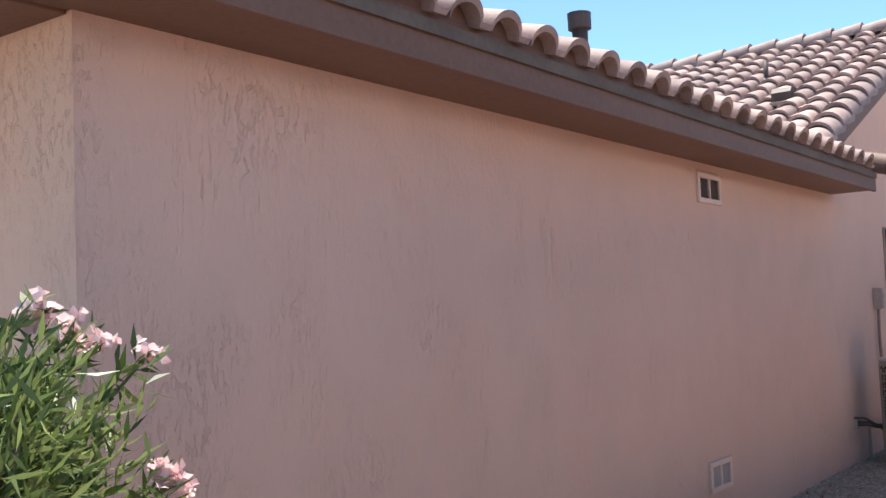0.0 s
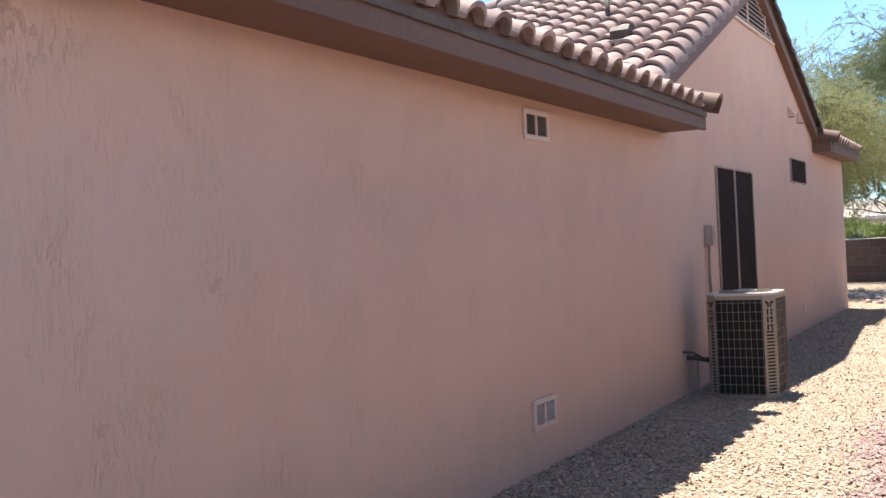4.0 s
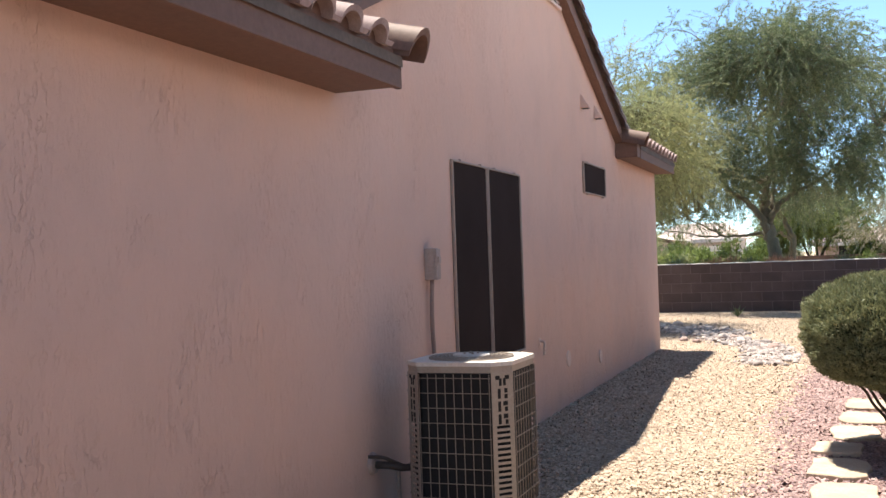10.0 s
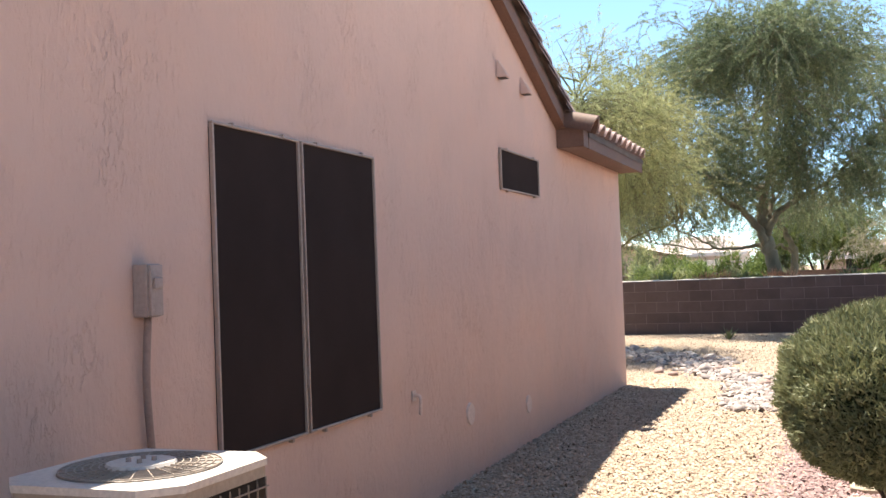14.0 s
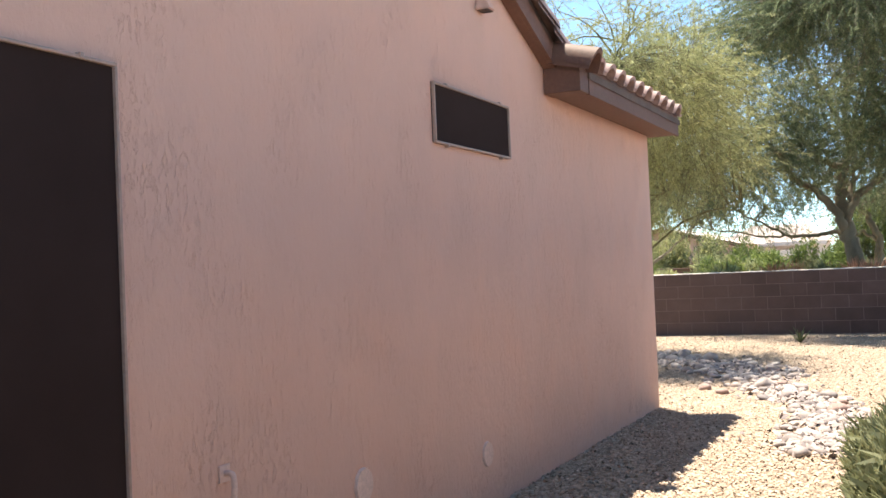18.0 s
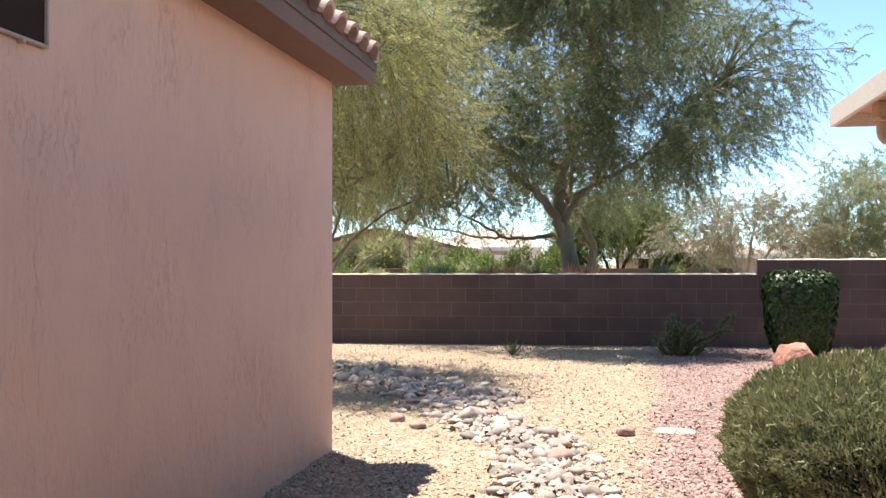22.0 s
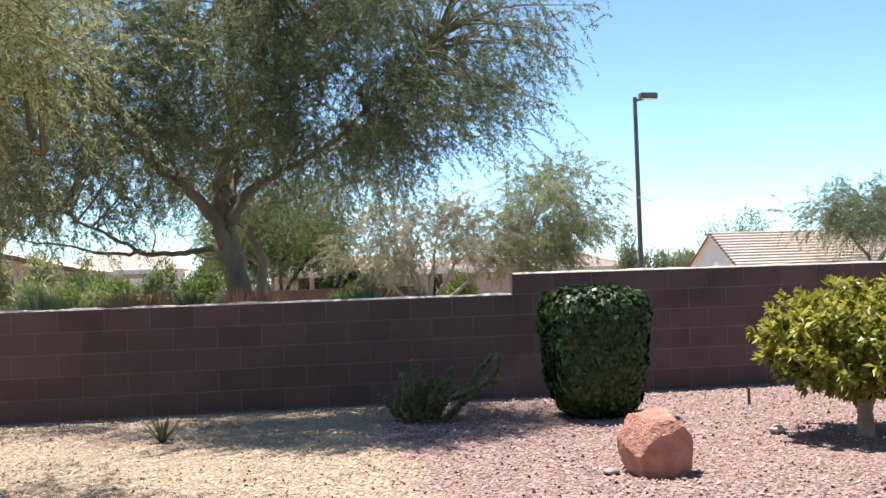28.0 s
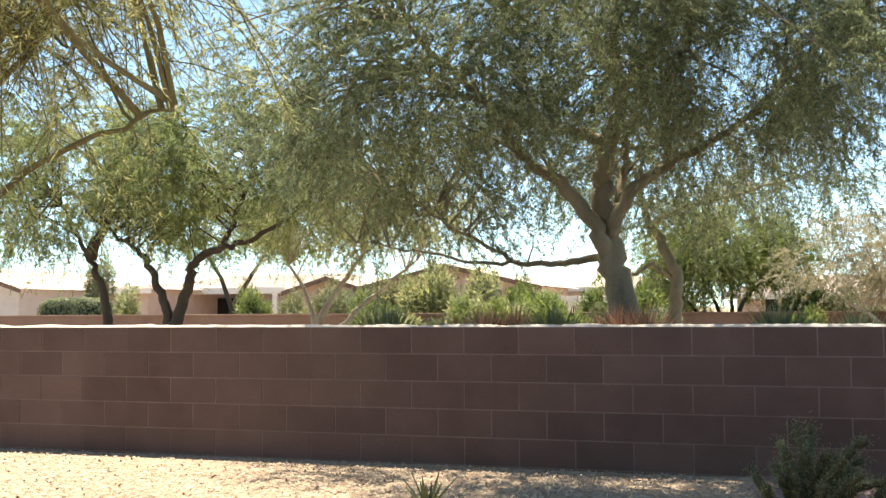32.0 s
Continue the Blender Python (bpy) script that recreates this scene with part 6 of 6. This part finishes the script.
# ---- the house next door ----
def next_door():
    h = thing("neighbour_house", "neighbouring stucco house with a cream fascia and peach soffit", "house", (4.45, 2.0, 0))
    part("wall", box_bm((0, 0, 0), (6, 19.2, 2.42)), PINK_WALL, h)
    part("soffit", box_bm((-0.834, 0, 2.53), (0.0, 19.70, 2.555)), PEACH, h, "peach-painted soffit")
    part("fascia", box_bm((-0.87, 0, 2.43), (-0.835, 19.72, 2.585), 0.004), WHITE, h, "cream fascia board")
    part("back_soffit", box_bm((0.001, 19.21, 2.53), (6.2, 19.70, 2.555)), PEACH, h)
    part("back_fascia", box_bm((-0.834, 19.66, 2.425), (6.2, 19.695, 2.529), 0.004), WHITE, h)
    part("beam", box_bm((-0.67, 19.0, 2.405), (-0.001, 19.18, 2.529), 0.012), PEACH, h, "peach-painted beam end")
    part("beam_cap", box_bm((-0.655, 18.985, 2.385), (-0.001, 19.195, 2.404), 0.005), PEACH, h)
    bm = prism_bm([(-0.83, 2.56), (6.9, 4.6), (6.9, 4.65), (-0.83, 2.597)], "y", -0.2, 19.70)
    part("roof", bm, FAR_TILE, h, "pale clay tile roof")
    part("downspout", tube_bm(curve_points([(-0.62, 19.1, 2.42), (-0.62, 19.1, 2.31), (-0.60, 19.1, 2.26), (-0.52, 19.1, 2.23), (-0.1, 19.12, 2.11), (0.05, 19.25, 2.0), (0.05, 19.25, 0.0)], 5), [0.038] * 31, 10), PEACH, h, "peach-painted downspout", True)
    return h


next_door()


# ---- oleander by the front corner ----
def oleander(at, seed):
    rng = np.random.default_rng(seed)
    t = thing("oleander_bush", "oleander bush with narrow leaves and pink flower clusters", "shrub", at)
    tips = []
    bm = bmesh.new()
    for i in range(90):
        a = rng.uniform(0, math.tau)
        r = math.sqrt(rng.uniform(0, 1)) * 0.40
        top = Vector((r * math.cos(a), r * math.sin(a), 1.40 - 0.30 * (r / 0.42) ** 2 + rng.uniform(-0.12, 0.05)))
        limb(bm, [(top.x * 0.1, top.y * 0.1, -0.03), (top.x * 0.6, top.y * 0.6, top.z * 0.55), tuple(top)], 0.012, 0.005, rng, 5, 0.01, 4)
        tips.append(top)
    tagged(part("branchwork", bm, BARK, t), kind="stuff")
    pos, way = [], []
    for top in tips:
        low = Vector((top.x * 0.5, top.y * 0.5, top.z * 0.45))
        for k in range(290):
            u = rng.random() ** 0.6
            p = low.lerp(top, u) + Vector(np.clip(rng.normal(0, 0.04, 3), -0.06, 0.06))
            d = Vector((top.x, top.y, 0.25)).normalized() * 0.5 + Vector(rng.normal(0, 0.6, 3)) + Vector((0, 0, 0.45))
            d.normalize()
            pos.append(p + d * 0.05)
            way.append(d)
    v, f = blades(np.array(pos), np.array(way), 0.062, 0.0092, rng, 0.12)
    raw_mesh("foliage", v, f, L_OLEANDER, t)
    for x, y, z, n in FLOWERS:
        c = np.array((x, y, z)) - np.array(at)
        pp, ww = [], []
        for j in range(n):
            fc = c + rng.normal(0, 0.017, 3) * np.array((1, 1, 0.8))
            axis = unit(rng.normal(size=3) + np.array((0.3, -0.6, 0.7)))
            s1 = unit(np.cross(axis, np.array((0.3, 0.2, 0.9))))
            s2 = np.cross(axis, s1)
            for q in range(5):
                an = math.tau * q / 5
                d = s1 * math.cos(an) + s2 * math.sin(an)
                pp.append(fc + d * 0.010)
                ww.append(d + axis * 0.35)
        v, f = blades(np.array(pp), np.array(ww), 0.022, 0.021, rng)
        raw_mesh("blossom", v, f, PETAL, t)
        root = Vector(c) + Vector((-0.04, -0.19, -0.15))
        part("flower_stalk", tube_bm([root, root.lerp(Vector(c), 0.5) + Vector((0, 0, -0.02)), Vector(c)], [0.005, 0.004, 0.003], 5), L_OLEANDER, t)
        k = rng.uniform(0.1, 0.95, (46, 1))
        pp = np.array(root) * (1 - k) + c * k + rng.normal(0, 0.012, (46, 3))
        ww = unit(rng.normal(0, 0.7, (46, 3)) + np.array((0, 0.7, 0.3)))
        v, f = blades(pp + ww * 0.03, ww, 0.065, 0.0125, rng, 0.12)
        raw_mesh("flower_shoot", v, f, L_OLEANDER, t)
    return t


FLOWERS = ((0.75, 1.946, 1.429, 16), (0.75, 2.016, 1.385, 10), (0.75, 2.058, 1.355, 12), (0.75, 2.185, 1.335, 10), (0.75, 2.213, 1.10, 11), (0.75, 2.239, 1.065, 10))
oleander((0.72, 1.62, 0.03), 15)


# ---- pieces of walls and roofs ----
def piece(name, me, parent, m):
    ob = new(name, me)
    ob.parent = parent
    ob.matrix_world = m
    return ob


def block_mesh(length):
    bm = box_bm((0.005, 0, 0.005), (length - 0.005, 0.15, COURSE - 0.005))
    me = bpy.data.meshes.new("block")
    bm.to_mesh(me)
    bm.free()
    me.materials.append(BLOCK)
    return me


whole, half = block_mesh(BL), block_mesh(BL / 2)
rng = np.random.default_rng(5)
far_blocks = bmesh.new()
for row in range(-1, 6):
    z = BW_TOP - COURSE * (row + 1)
    off = 0.0 if row % 2 else BL / 2
    # to the left of the step
    if row >= 0:
        x = STEP_X
        if off:
            x -= BL / 2
            piece("block", half, garden_wall, pose(x, BW_Y + rng.uniform(-0.002, 0.002), z))
        while x > -13.5:
            x -= BL
            if x > -8:
                piece("block", whole, garden_wall, pose(x, BW_Y + rng.uniform(-0.002, 0.002), z))
            else:
                box_bm((x + 0.005, BW_Y, z + 0.005), (x + BL - 0.005, BW_Y + 0.15, z + COURSE - 0.005), 0, far_blocks)
    x = STEP_X
    if off:
        piece("block", half, garden_wall, pose(x, BW_Y + rng.uniform(-0.002, 0.002), z))
        x += BL / 2
    while x < 21:
        if x < 9.5:
            piece("block", whole, garden_wall, pose(x, BW_Y + rng.uniform(-0.002, 0.002), z))
        else:
            box_bm((x + 0.005, BW_Y, z + 0.005), (x + BL - 0.005, BW_Y + 0.15, z + COURSE - 0.005), 0, far_blocks)
        x += BL
tagged(part("far_blocks", far_blocks, BLOCK, garden_wall), kind="stuff")


def tile_mesh(width, length, rise, name="roof_tile", barrel=False):
    """A clay tile lying along +y up the slope: arch and pan, with thickness at its lower end."""
    prof = []
    n = 10
    r = width * (0.36 if not barrel else 0.5)
    for k in range(n + 1):
        a = math.pi * k / n
        prof.append((-r * math.cos(a), rise * math.sin(a)))
    if not barrel:
        prof += [(width - r, 0.0)]
    bm = bmesh.new()
    th = 0.022
    rows = []
    for y, dz in ((0.0, 0.055 if barrel else 0.048), (length, 0.0)):
        top = [bm.verts.new((u, y, v + dz)) for u, v in prof]
        low = [bm.verts.new((u * 0.93, y, v * 0.92 + dz - th)) for u, v in prof]
        rows.append((top, low))
    (t0, l0), (t1, l1) = rows
    for k in range(len(prof) - 1):
        bm.faces.new((t0[k], t0[k + 1], t1[k + 1], t1[k]))
        bm.faces.new((l0[k], l1[k], l1[k + 1], l0[k + 1]))
        bm.faces.new((t0[k], l0[k], l0[k + 1], t0[k + 1]))
    me = bpy.data.meshes.new(name)
    bm.normal_update()
    bm.to_mesh(me)
    bm.free()
    me.materials.append(TILE)
    me.shade_smooth()
    me.set_sharp_from_angle(angle=radians(50))
    return me


TW, TL = 0.27, 0.31
t_field = tile_mesh(TW, TL + 0.06, 0.078)
t_stop = prism_bm([(-0.102, -0.07), (-0.102, 0.0)] + [(-0.093 * math.cos(k * math.pi / 10), 0.072 * math.sin(k * math.pi / 10)) for k in range(11)] + [(0.166, 0.0), (0.166, -0.07)], "y", 0.0, 0.03)
stop_me = bpy.data.meshes.new("bird_stop")
t_stop.to_mesh(stop_me)
t_stop.free()
stop_me.materials.append(TRIM)
t_stop = stop_me
t_rake = tile_mesh(0.26, TL + 0.07, 0.125, "rake_tile", True)
t_end = t_rake.copy()
t_end.name = "end_roll"
t_end.materials[0] = TRIM
up_a = math.degrees(math.atan(PITCH))
rng = np.random.default_rng(8)
# tiles of the wing: rows start at the eave and climb away from the walk
cols = int((9.58 - 1.6) / TW)
for c in range(cols):
    piece("bird_stop", t_stop, roof_wing, pose(A_X - 0.021, 1.66 + c * TW, z_a(A_X) + 0.028, 0, 0, 90))
    for r in range(5):
        s = -0.02 + r * TL
        x, z = A_X - s * math.cos(radians(up_a)), z_a(A_X) + s * math.sin(radians(up_a)) - 0.002
        piece("roof_tile", t_field, roof_wing, pose(x, 1.66 + c * TW + rng.normal(0, 0.004), z, 0, 0, 90) @ pose(0, 0, 0, up_a + rng.normal(0, 0.4)))
# end roll beside the gable wall
piece("end_roll", t_end, roof_wing, pose(A_X + 0.05, 9.60, z_a(A_X) - 0.05, 0, 0, 90) @ pose(0, 0, 0, up_a) @ Matrix.Diagonal((0.8, 1, 1.1, 1)))
# the slope that faces the low wing
slope = math.hypot(1, PITCH)
rows_b = int((APEX_Y - 8.0) * slope / TL) + 1
for r in range(rows_b):
    s = (r + 1) * TL
    y = APEX_Y - s / slope
    z = RIDGE_Z - s * PITCH / slope
    for c in range(20):
        x = -0.20 - c * TW
        if z < z_a(x) - 0.05 or y < 8.0:
            continue
        piece("roof_tile", t_field, roof_gable, pose(x + rng.normal(0, 0.004), y, z + 0.015, up_a + rng.normal(0, 0.4)))
    if z > z_a(0.1) - 0.02:
        piece("rake_tile", t_rake, roof_gable, pose(0.03, y, z - 0.05, up_a))
for r in range(int((16.97 - APEX_Y) * slope / TL) + 1):
    s = (r + 1) * TL
    piece("rake_tile", t_rake, roof_back, pose(0.03, APEX_Y + s / slope, RIDGE_Z - s * PITCH / slope - 0.05, up_a, 0, 180))
for c in range(16):
    piece("ridge_tile", t_rake, roof_gable, pose(0.12 - c * 0.33, APEX_Y, RIDGE_Z + 0.03, 1, 0, 90))
# the back corner
for c in range(int(2.75 / TW)):
    piece("bird_stop", t_stop, roof_corner, pose(C_X - 0.018, 17.1 + c * TW, B_Z + 0.028, 0, 0, 90))
    for r in range(3):
        s = -0.02 + r * TL
        piece("roof_tile", t_field, roof_corner, pose(C_X - s * math.cos(radians(up_a)), 17.1 + c * TW, B_Z + s * math.sin(radians(up_a)) - 0.002, 0, 0, 90) @ pose(0, 0, 0, up_a))
piece("end_roll", t_end, roof_corner, pose(C_X + 0.05, 16.84, B_Z - 0.06, 0, 0, 90) @ pose(0, 0, 0, up_a) @ Matrix.Diagonal((0.8, 1, 1.1, 1)))
